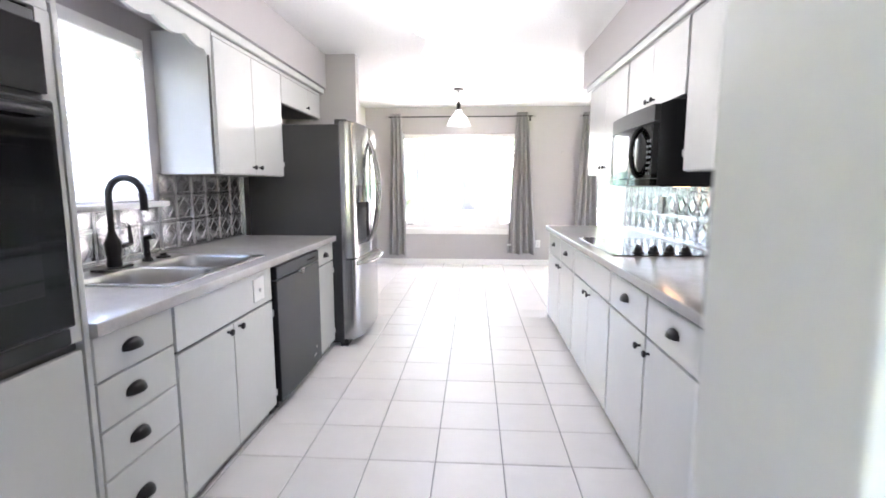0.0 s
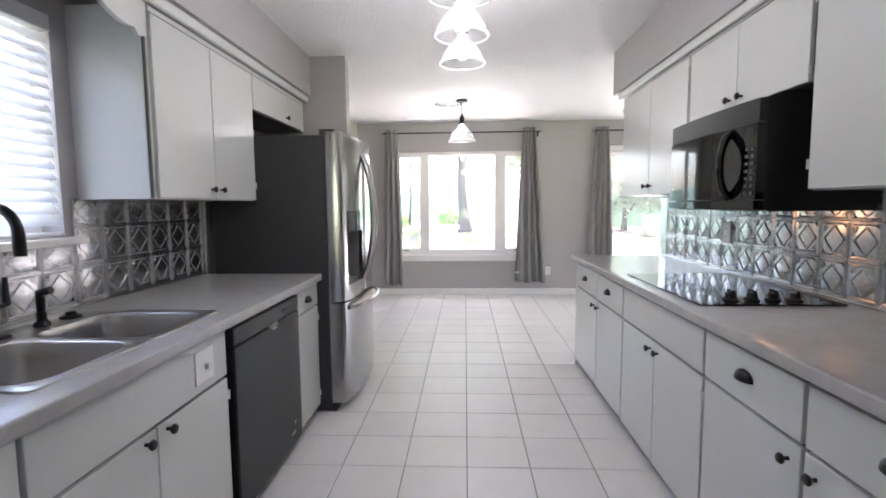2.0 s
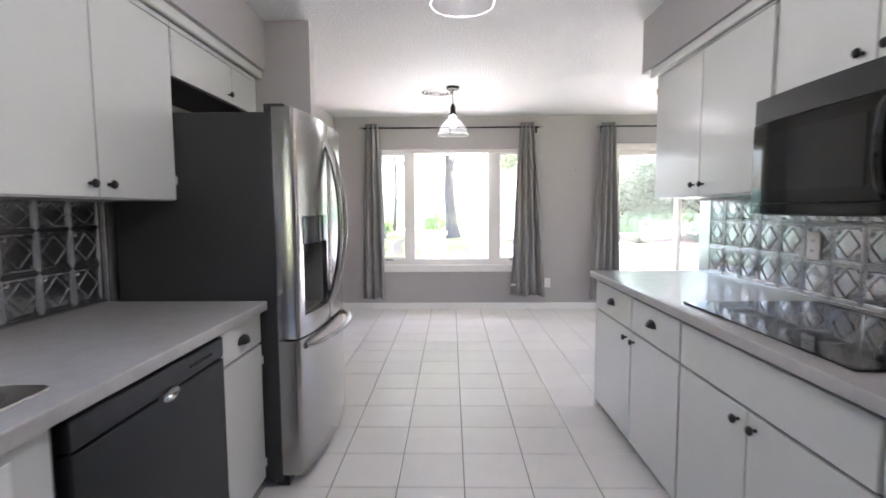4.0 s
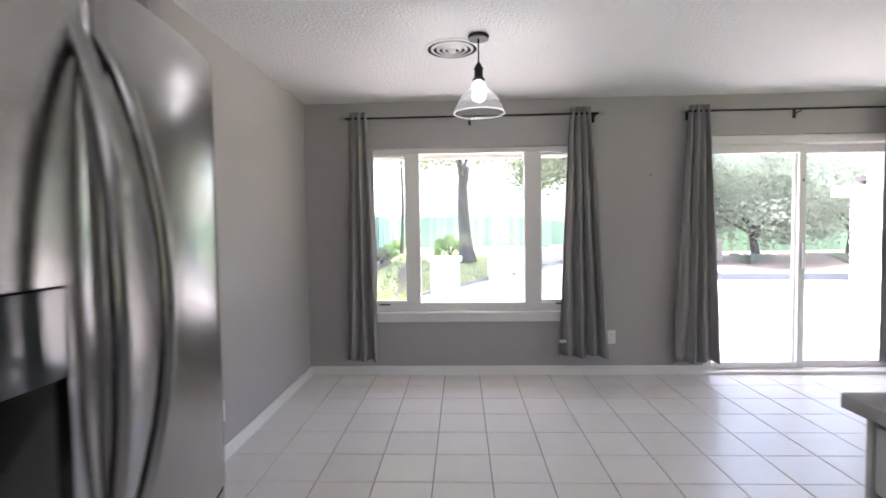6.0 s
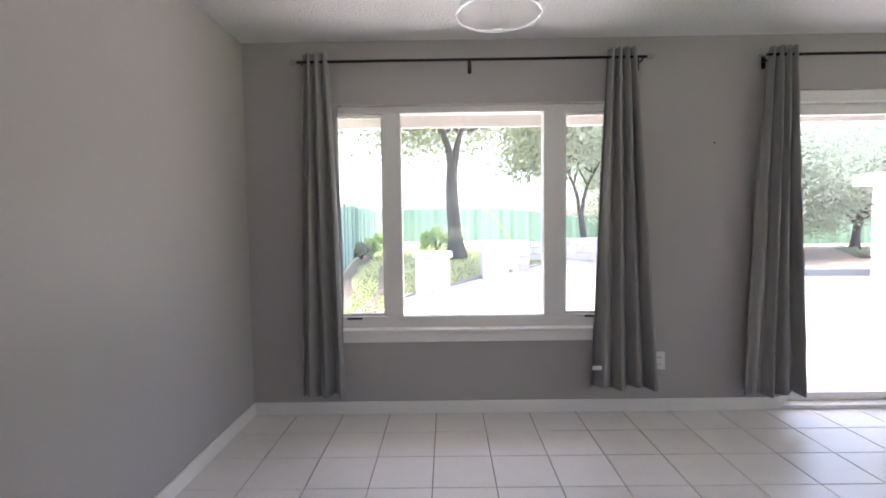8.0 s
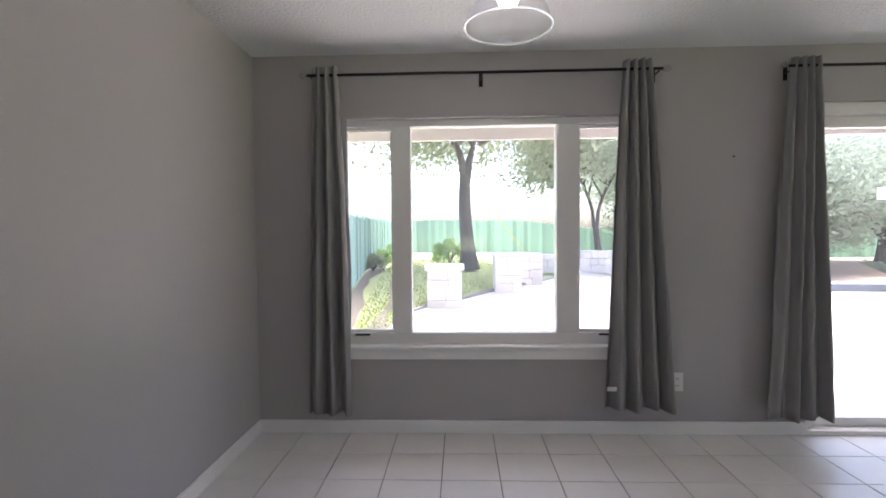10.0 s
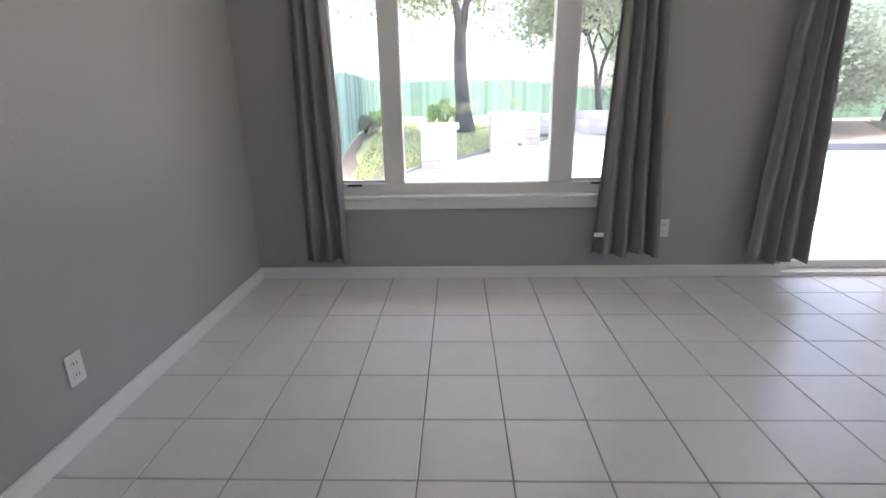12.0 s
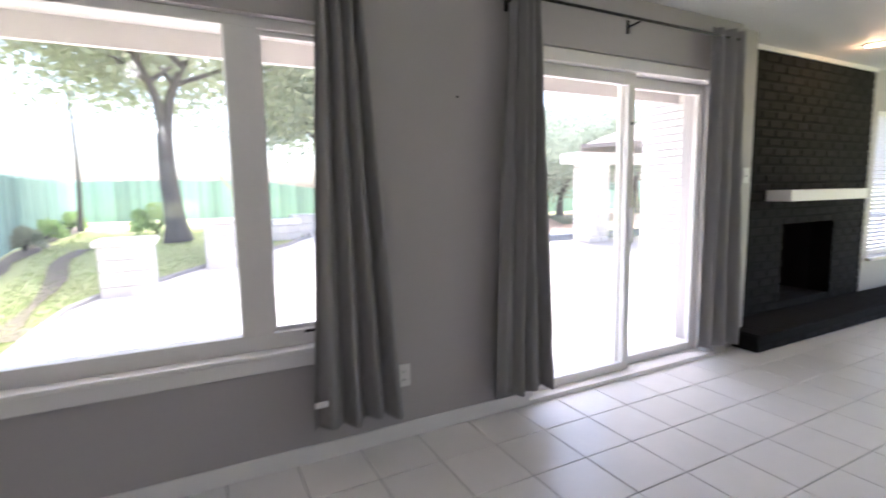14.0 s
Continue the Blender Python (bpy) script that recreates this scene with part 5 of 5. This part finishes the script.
def tree(base, height, trunk_r, crown_r, crown_z, leaves, label, material, seed, lean=(0, 0), low=5, limb=1.0, fork=None):
    rnd = random.Random(seed)
    x, y = base
    z = gz(y, x)
    ob = thing("tree", (x, y, z), label, "tree", "garden trees")
    pts, rad = [], []
    for k in range(9):
        u = k / 8
        if fork and height * 0.55 * u > fork:
            break
        pts.append((x + lean[0] * u + 0.05 * math.sin(5 * u + seed), y + lean[1] * u, z + height * 0.55 * u))
        rad.append(trunk_r * (1.5 - 0.5 * min(1, u * 6)) * (1 - 0.35 * u))
    bm = tube(pts, rad, 12)
    top = Vector(pts[-1])
    tips = []
    if fork:
        # two main limbs part at the fork and carry the rest
        base_n = len(pts)
        for sx in (-1, 1):
            limb_pts = [top - Vector((0, 0, 0.12)) + Vector((sx * 0.03, 0, 0))]
            for k in range(1, 6):
                u = k / 5
                limb_pts.append(top + Vector((sx * (0.16 + 0.75 * u) * u ** 0.6 * 0.7, 0.12 * sx * u, 1.5 * u)))
            tube(limb_pts, [rad[-1] * 0.72 * (1 - 0.13 * k) for k in range(6)], 10, bm)
            pts += [tuple(p) for p in limb_pts[2:5]]
        pts = pts[base_n:] * 2
        pts = pts[:9]
    for k in range(11):
        a = 2 * math.pi * k * 0.382 + rnd.uniform(-0.3, 0.3)
        s = Vector(pts[low + k % (9 - low)])
        e = Vector((x + lean[0] + crown_r * rnd.uniform(0.45, 0.9) * math.cos(a), y + lean[1] + crown_r * rnd.uniform(0.45, 0.9) * math.sin(a), z + crown_z + rnd.uniform(-0.9, 1.0)))
        mid = s.lerp(e, 0.5) + Vector((rnd.uniform(-0.2, 0.2), rnd.uniform(-0.2, 0.2), 0.3))
        tube([s, s.lerp(mid, 0.5) + Vector((0, 0, 0.1)), mid, e], [trunk_r * 0.34 * limb, trunk_r * 0.27 * limb, trunk_r * 0.15 * limb, trunk_r * 0.04], 7, bm)
        tips += [mid, e, s.lerp(e, 0.75)]
        for _ in range(4):
            q = mid.lerp(e, rnd.random())
            e2 = q + Vector((rnd.uniform(-1, 1), rnd.uniform(-1, 1), rnd.uniform(-0.6, 0.8))) * crown_r * 0.38
            tube([q, q.lerp(e2, 0.5) + Vector((0, 0, 0.05)), e2], [trunk_r * 0.09, trunk_r * 0.06, trunk_r * 0.02], 5, bm)
            tips += [e2, q.lerp(e2, 0.5)]
    if low > 5:
        tips += [top + Vector((rnd.uniform(-0.7, 0.7), rnd.uniform(-0.7, 0.7), rnd.uniform(0.0, 0.9))) for _ in range(24)]
    part("trunk", bm, M_BARK, ob, "grey-brown bark trunk and limbs", smooth=True)
    bm = bmesh.new()
    clumps = [t + Vector((rnd.gauss(0, 1), rnd.gauss(0, 1), rnd.gauss(0, 0.6))) * crown_r * 0.13 for t in tips for _ in range(3)]
    for _ in range(leaves):
        c = rnd.choice(clumps)
        p = c + Vector((rnd.gauss(0, 1), rnd.gauss(0, 1), rnd.gauss(0, 0.7))) * crown_r * 0.10
        d = Vector((rnd.uniform(-1, 1), rnd.uniform(-1, 1), rnd.uniform(-1, 0.6))).normalized()
        s = d.orthogonal().normalized()
        L, W = rnd.uniform(0.10, 0.17), rnd.uniform(0.03, 0.052)
        v = [bm.verts.new(p + q) for q in (Vector(), d * L * 0.5 + s * W, d * L, d * L * 0.5 - s * W)]
        bm.faces.new(v)
    part("crown", bm, material, ob, "crown of small leaves")
    return ob


tree((-0.02, 15.6), 5.0, 0.165, 3.4, 3.75, 24000, "tall forked oak tree with pale foliage on the lawn", M_LEAF, 2, low=3, limb=0.8, fork=2.1)
tree((-2.1, 20.0), 8.5, 0.05, 1.5, 6.4, 1500, "thin tree trunk by the fence", M_LEAF, 6)
tree((3.35, 17.2), 4.6, 0.085, 2.2, 3.5, 15000, "slender forked tree behind the garden wall", M_LEAF2, 3, lean=(-0.3, 0), low=3, limb=0.9, fork=1.3)
tree((9.9, 20.6), 4.2, 0.13, 3.4, 2.7, 36000, "spreading tree in the gravel bed", M_LEAF2, 4, lean=(-0.5, 0), low=2, limb=1.3)
tree((13.5, 21.4), 4.2, 0.13, 3.4, 2.9, 32000, "spreading tree in the gravel bed", M_LEAF2, 9, lean=(0.4, 0), low=2, limb=1.3)
tree((6.6, 21.8), 4.2, 0.11, 2.8, 2.9, 26000, "spreading tree in the gravel bed", M_LEAF2, 21, lean=(0.3, 0), low=2, limb=1.3)
tree((18.0, 21.5), 4.8, 0.18, 3.0, 3.5, 10000, "spreading tree in the gravel bed", M_LEAF2, 14)


def clump(name, base, n, h, label, material, category, spread=0.5, seed=1, flat=0.02):
    rnd = random.Random(seed)
    x, y = base
    z = gz(y, x) + 0.02
    bm = bmesh.new()
    for k in range(n):
        a = rnd.uniform(0, 2 * math.pi)
        L = h * rnd.uniform(0.7, 1.1)
        out = Vector((math.cos(a), math.sin(a), 0))
        side = Vector((-math.sin(a), math.cos(a), 0)) * flat
        s = rnd.uniform(0.15, 1.0) * spread
        b = Vector((x, y, z)) + out * 0.05
        m = b + out * s * 0.5 * L / h + Vector((0, 0, L * 0.7))
        t = b + out * s * L / h + Vector((0, 0, L * (0.95 - 0.35 * s)))
        v = [bm.verts.new(q) for q in (b - side, b + side, m + side * 0.8, t, m - side * 0.8)]
        bm.faces.new(v)
    ob = thing(name, (x, y, z), label, category, "garden plants")
    part("leaves", bm, material, ob)


clump("agave", (6.4, 18.6), 60, 0.42, "spiky blue-green agave in gravel", M_LEAF2, "plant", 0.7, 3, 0.03)
clump("agave", (8.6, 18.9), 60, 0.42, "spiky blue-green agave in gravel", M_LEAF2, "plant", 0.7, 4, 0.03)
clump("agave", (11.5, 18.7), 60, 0.4, "spiky blue-green agave in gravel", M_LEAF2, "plant", 0.7, 5, 0.03)


def leafy(name, base, r, n, label, material, seed):
    rnd = random.Random(seed)
    x, y = base
    z = gz(y, x)
    bm = bmesh.new()
    for _ in range(n):
        d = Vector((rnd.gauss(0, 1), rnd.gauss(0, 1), abs(rnd.gauss(0, 1)))).normalized()
        p = Vector((x, y, z + 0.05)) + Vector((d.x * r, d.y * r, d.z * r * 1.15)) * rnd.uniform(0.55, 1.05)
        s = d.orthogonal().normalized()
        L, W = rnd.uniform(0.08, 0.15), rnd.uniform(0.03, 0.05)
        t = (d + Vector((rnd.uniform(-0.8, 0.8), rnd.uniform(-0.8, 0.8), rnd.uniform(-0.4, 0.8)))).normalized()
        bm.faces.new([bm.verts.new(p + q) for q in (Vector(), t * L * 0.5 + s * W, t * L, t * L * 0.5 - s * W)])
    ob = thing(name, (x, y, z), label, "shrub", "garden plants")
    part("leaves", bm, material, ob)
    bm = bmesh.new()
    for k in range(7):
        a = 2 * math.pi * k / 7
        tube([(x, y, z), (x + 0.3 * r * math.cos(a), y + 0.3 * r * math.sin(a), z + 0.5 * r), (x + 0.6 * r * math.cos(a), y + 0.6 * r * math.sin(a), z + 0.9 * r)], [0.02, 0.014, 0.006], 5, bm)
    part("stems", bm, M_BARK, ob)


leafy("shrub", (-0.45, 18.0), 0.46, 520, "leafy bright green shrub at the fence", M_SHRUB, 6)
leafy("shrub", (-2.2, 17.5), 0.25, 400, "small shrub along the side fence", M_SHRUB, 7)
leafy("shrub", (-2.05, 15.5), 0.2, 300, "small shrub along the side fence", M_LEAF, 8)
leafy("shrub", (-2.4, 20.5), 0.3, 400, "small shrub along the side fence", M_SHRUB, 9)


def stones(ob, x0, x1, y0, y1, z0, rows, rnd, long=0.32):
    h = 0.0
    for r in range(rows):
        hh = rnd.uniform(0.12, 0.18)
        x = x0
        while x < x1 - 0.02:
            w = min(rnd.uniform(0.6, 1.3) * long, x1 - x)
            if x1 - x - w < 0.1:
                w = x1 - x
            part("stone", box(x + 0.0012, x + w - 0.0012, y0 + rnd.uniform(-0.02, 0.01), y1 + rnd.uniform(-0.01, 0.02), z0 + h + 0.001, z0 + h + hh - 0.002, 0.008, seg=1), M_STONE, ob)
            x += w
        h += hh
    return h


rnd = random.Random(12)
zp = gz(12.3, -0.4) - 0.03
po = thing("stone_pillar", (-0.41, 12.58, zp), "pale limestone garden pillar", "pillar", "stone pillars")
h = stones(po, -0.67, -0.15, 12.31, 12.83, zp, 4, rnd, 0.26)
part("cap", box(-0.71, -0.11, 12.27, 12.87, zp + h, zp + h + 0.07, 0.015), M_STONE, po)
zp = gz(13.2, 0.6) - 0.03
po = thing("stone_wall", (0.62, 13.4, zp), "low pale limestone garden wall stepping back", "garden wall", "stone walls")
h = stones(po, 0.40, 0.84, 13.13, 13.65, zp, 4, rnd, 0.24)
part("cap", box(0.37, 0.87, 13.09, 13.69, zp + h, zp + h + 0.05, 0.015), M_STONE, po)
stones(po, 0.86, 1.28, 13.68, 14.4, gz(13.9, 1.0) - 0.05, 4, rnd, 0.24)
stones(po, 1.3, 2.0, 15.0, 15.35, gz(15.1, 1.7) - 0.03, 3, rnd, 0.26)
po = thing("stone_wall", (2.6, 16.2, gz(16.2, 2.5)), "low pale limestone garden wall", "garden wall", "stone walls")
stones(po, 2.05, 3.7, 16.2, 16.5, gz(16.3, 2.6) - 0.05, 3, rnd, 0.22)
po = thing("stone_planter", (7.6, 20.3, gz(20.3)), "low pale limestone planter", "planter", "stone walls")
stones(po, 7.1, 8.4, 20.0, 20.5, gz(20.3), 5, rnd)
pl = thing("yellow_pole", (1.4, 19, gz(19, 1.4)), "thin yellow guy cable marker", "pole")
part("pole", tube([(1.85, 19, gz(19, 1.85)), (0.75, 19, gz(19, 0.75) + 1.45)], 0.012, 6), M_YELLOW, pl)

# chimney block and garden shelter
ch = thing("chimney", (5.5, 9.2, -0.1), "cream painted brick chimney outside", "chimney")
part("core", box(4.45, 4.95, 8.73, 9.56, -0.1, 4.5), M_MORTW, ch)
part("back", box(4.95, 6.7, 9.16, 9.56, -0.1, 4.5), M_MORTW, ch)
gb = thing("garden_shelter", (10.5, 15.0, gz(15)), "open garden shelter with stone column and low roof", "shelter")
for x in (8.72, 13.4):
    col = part("column", box(x + 0.02, x + 0.58, 14.72, 15.26, gz(15), 1.9), M_STONE, gb, "pale stone column")
    z, r = gz(15) + 0.005, 0
    while z < 1.85:
        e = rnd.uniform(0.0, 0.03)
        w = 0.30 + rnd.uniform(-0.08, 0.08)
        part("stone", box(x - e, x + w - 0.008, 14.70 - e, 15.28, z, z + 0.125, 0.012, seg=1), M_STONE, col)
        part("stone", box(x + w + 0.008, x + 0.60 + e, 14.70 + e - 0.02, 15.28, z, z + 0.125, 0.012, seg=1), M_STONE, col)
        z += 0.14
part("beam", box(8.3, 14.3, 14.6, 15.3, 1.9, 2.14, 0.01), M_TRIM, gb, "white beam")
bm = bmesh.new()
v = [bm.verts.new(p) for p in ((8.25, 14.5, 2.27), (8.85, 12.6, 2.27), (14.6, 12.6, 2.27), (14.6, 16.8, 2.27), (10.2, 16.6, 2.27), (10.6, 14.4, 3.05), (11.6, 14.4, 3.05))]
for f in ((0, 1, 5), (1, 2, 6, 5), (2, 3, 6), (3, 4, 5, 6), (4, 0, 5), (4, 3, 2, 1, 0)):
    bm.faces.new([v[i] for i in f])
bmesh.ops.recalc_face_normals(bm, faces=bm.faces)
part("roof", bm, M_ROOF, gb)
part("fascia", tube([(10.2, 16.6, 2.25), (8.25, 14.5, 2.25), (8.85, 12.6, 2.25), (14.6, 12.6, 2.25)], 0.06, 4), M_ROOF, gb, "dark roof edge")

# ---- pieces: tin tiles, floor tiles, bricks ----
TS = 0.1595


def tin_mesh(flip):
    """One pressed tile, lying in x and y with relief along z: a double bead frame, a sunk panel, a bold diamond and fans in two corners."""
    bm = bmesh.new()
    h = TS / 2
    rings = []
    for e, z in ((h, 0.0), (h - 0.0035, 0.0042), (h - 0.0048, 0.0042), (h - 0.008, 0.0005), (h - 0.0115, 0.0035), (h - 0.0125, 0.0035), (h - 0.019, -0.001)):
        rings.append([bm.verts.new(p) for p in ((-e, -e, z), (e, -e, z), (e, e, z), (-e, e, z))])
    for a, b in zip(rings, rings[1:]):
        for k in range(4):
            bm.faces.new((a[k], a[(k + 1) % 4], b[(k + 1) % 4], b[k]))
    n, e = 6, h - 0.019
    grid = [[rings[-1][{(0, 0): 0, (n, 0): 1, (n, n): 2, (0, n): 3}[(i, j)]] if (i in (0, n) and j in (0, n)) else
             bm.verts.new((-e + 2 * e * i / n, -e + 2 * e * j / n, -0.001 + 0.0035 * (1 - (2 * i / n - 1) ** 2) * (1 - (2 * j / n - 1) ** 2) + 0.0006 * math.sin(5 * i + 3 * j)))
             for j in range(n + 1)] for i in range(n + 1)]
    for i in range(n):
        for j in range(n):
            f = bm.faces.new((grid[i][j], grid[i + 1][j], grid[i + 1][j + 1], grid[i][j + 1]))
            f.smooth = True

    def ridge(a, b, w, z, base=0.0):
        a, b = Vector((*a, base)), Vector((*b, base))
        d = (b - a).normalized()
        s = Vector((-d.y, d.x, 0)) * w
        q = [bm.verts.new(p) for p in (a - s, a + s, b + s, b - s)]
        t = [bm.verts.new(p + Vector((0, 0, z))) for p in (a - s * 0.4, a + s * 0.4, b + s * 0.4, b - s * 0.4)]
        for k in range(4):
            bm.faces.new((q[k], t[k], t[(k + 1) % 4], q[(k + 1) % 4]))
        bm.faces.new(t)

    r = 0.056
    dia = [(r, 0), (0, r), (-r, 0), (0, -r)]
    for a, b in zip(dia, dia[1:] + dia[:1]):
        ridge((a[0] * 0.97 + b[0] * 0.03, a[1] * 0.97 + b[1] * 0.03), (b[0] * 0.97 + a[0] * 0.03, b[1] * 0.97 + a[1] * 0.03), 0.0048, 0.0075, -0.002)
    for sx, sy in ((1, 1), (-1, -1)) if not flip else ((1, -1), (-1, 1)):
        c = (sx * 0.0595, sy * 0.0595)
        for a in (4, 24, 45, 66, 86):
            u = (math.cos(radians(a)) * -sx, math.sin(radians(a)) * -sy)
            ridge(c, (c[0] + u[0] * 0.028, c[1] + u[1] * 0.028), 0.0022, 0.0045, -0.001)
    bmesh.ops.recalc_face_normals(bm, faces=bm.faces)
    me = bpy.data.meshes.new("tin_tile")
    bm.to_mesh(me)
    bm.free()
    me.materials.append(M_TIN)
    return me


TIN = [tin_mesh(False), tin_mesh(True)]


def splash(name, wall, s, y0, y1, z1, holes, label, start, low=None, step=None):
    lo, hi = (wall, wall + 0.002) if s > 0 else (wall - 0.002, wall)
    bm = box(lo, hi, y0, y1, CT, low or z1)
    if low:
        box(lo, hi, step, y1, low, z1, bm=bm)
    back = structure(name, bm, M_TIN, label, "backsplash")
    for k in range(int((y1 - start) / TS) + 1):
        for r in range(3):
            y, z = start + TS * (k + 0.5), CT + 0.014 + TS * (r + 0.5)
            if y + TS / 2 > y1 + 0.012 or y - TS / 2 < y0 - 0.012:
                continue
            top = min(z + TS / 2, min([z1] + [c for a, b, c in holes if a < y < b]))
            k2 = (top - (z - TS / 2)) / TS
            if k2 < 0.3:
                continue
            ob = new("tin_tile", TIN[1 if s > 0 else 0])
            ob.parent = back
            ob.matrix_basis = Matrix.Translation((wall + s * 0.0045, y, (z - TS / 2 + top) / 2)) @ Matrix.Rotation(s * math.pi / 2, 4, "Y") @ Matrix.Diagonal((k2, 1, 1, 1))
    rail = box(min(wall, wall + s * 0.007), max(wall, wall + s * 0.007), y0, y1, CT + 0.0005, CT + 0.012, 0.002)
    part("base_strip", rail, M_TIN, back)


splash("backsplash_west", XL, 1, 1.845, 4.20, 1.335, [(0, 3.26, 1.148)], "pressed tin backsplash behind the sink", 1.775, 1.148, 3.25)
structure("splash_edge_west", box(XL, XL + 0.014, 4.197, 4.211, CT, 1.326, 0.003), M_TIN, "metal edge strip", "trim")
splash("backsplash_east", XR, -1, 1.99, 5.205, 1.332, [], "pressed tin backsplash behind the cooktop", 1.888)
outlet((XR - 0.012, 4.21, 1.12), "-x", "metal wall plate in the backsplash")

# bricks of the fireplace, hearth and chimney
def brick_mesh(name, L, Hh, D, material):
    me = bpy.data.meshes.new(name)
    bm = box(-L / 2, L / 2, -D, 0, -Hh / 2, Hh / 2, 0.004, seg=1)
    bm.to_mesh(me)
    bm.free()
    me.materials.append(material)
    return me


def bricks(parent, me, half, x0, x1, z0, z1, y, holes=(), turn=0, at=None, L=0.205, G=0.012, Hh=0.058):
    """Courses in a plane facing -y (turn 0) or -x (turn -90)."""
    o = ORIGIN[parent.name]
    r, z = 0, z0 + Hh / 2
    while z + Hh / 2 < z1:
        x = x0 - (L / 2 if r % 2 else 0)
        while x < x1:
            a, b = max(x, x0), min(x + L, x1)
            for h in holes:
                if h[2] < z < h[3]:
                    if a < h[0] < b:
                        b = h[0]
                    elif a < h[1] < b:
                        a = h[1]
            if b - a > 0.03 and not any(h[0] < (a + b) / 2 < h[1] and h[2] < z < h[3] for h in holes):
                ob = new("brick", me)
                ob.parent = parent
                p = Vector(((a + b) / 2, y, z)) if not turn else Vector((y, (a + b) / 2, z))
                ob.matrix_basis = Matrix.Translation(p - o) @ Matrix.Rotation(radians(turn), 4, "Z") @ Matrix.Diagonal(((b - a) / L, 1, 1, 1))
            x += L + G
        z += Hh + G
        r += 1


BD = brick_mesh("brick", 0.205, 0.058, 0.012, M_BRICKD)
bricks(fp, BD, None, 4.24, 6.595, 0.15, H - 0.045, FB + 0.012, [(BX0, BX1, 0.1, BZ1)], Hh=0.066)
BH = brick_mesh("brick", 0.205, 0.058, 0.01, M_BRICKD)
bricks(he, BH, None, 4.105, 7.4, 0.002, hz - 0.02, HY)
k, x = 0, 4.105
while x < 7.4:
    ob = part("brick", box(x + 0.004, x + 0.066, HY - 0.015, FB, hz - 0.02, hz, 0.004, seg=1), M_BRICKD, he)
    x += 0.07
BW = brick_mesh("brick", 0.205, 0.058, 0.012, M_BRICKW)
bricks(ch, BW, None, 8.73, 9.56, -0.09, 2.3, 4.45, turn=-90)

# floor tiles
P, G = 0.3115, 0.005
floor = bpy.data.objects["floor"]
me = bpy.data.meshes.new("tile")
bm = box(-(P - G) / 2, (P - G) / 2, -(P - G) / 2, (P - G) / 2, -0.008, 0, 0.002, seg=1)
bm.to_mesh(me)
bm.free()
me.materials.append(M_TILE)
x_start, y_start = 0.034 - 5 * P, 3.92 - 10 * P
count = 0
verts, faces = [], []
nx, ny = int((9.2 - x_start) / P), int((8.7 - y_start) / P) + 1
for i in range(-1, nx + 1):
    for j in range(-6, ny + 1):
        x, y = x_start + (i + 0.5) * P, y_start + (j + 0.5) * P
        if -1.0 < x < 2.3 and 0.75 < y < 8.5 and not (x > 1.3 and y < 5.2) and count < 300:
            ob = new("tile", me)
            ob.parent = floor
            ob.location = (x, y, random.uniform(-0.0006, 0.0004))
            count += 1
        else:
            b = len(verts)
            a, q = (P - G) / 2, (P - G) / 2 - 0.002
            for r, z in ((a, -0.008), (a, -0.002), (q, 0.0)):
                verts += [(x - r, y - r, z), (x + r, y - r, z), (x + r, y + r, z), (x - r, y + r, z)]
            for l in (0, 4):
                for c in range(4):
                    faces.append((b + l + c, b + l + (c + 1) % 4, b + l + 4 + (c + 1) % 4, b + l + 4 + c))
            faces.append((b + 8, b + 9, b + 10, b + 11))
me = bpy.data.meshes.new("tiles")
me.from_pydata(verts, [], faces)
me.materials.append(M_TILES)
ob = new("tiles", me)
ob.parent = floor
ob["kind"] = "stuff"
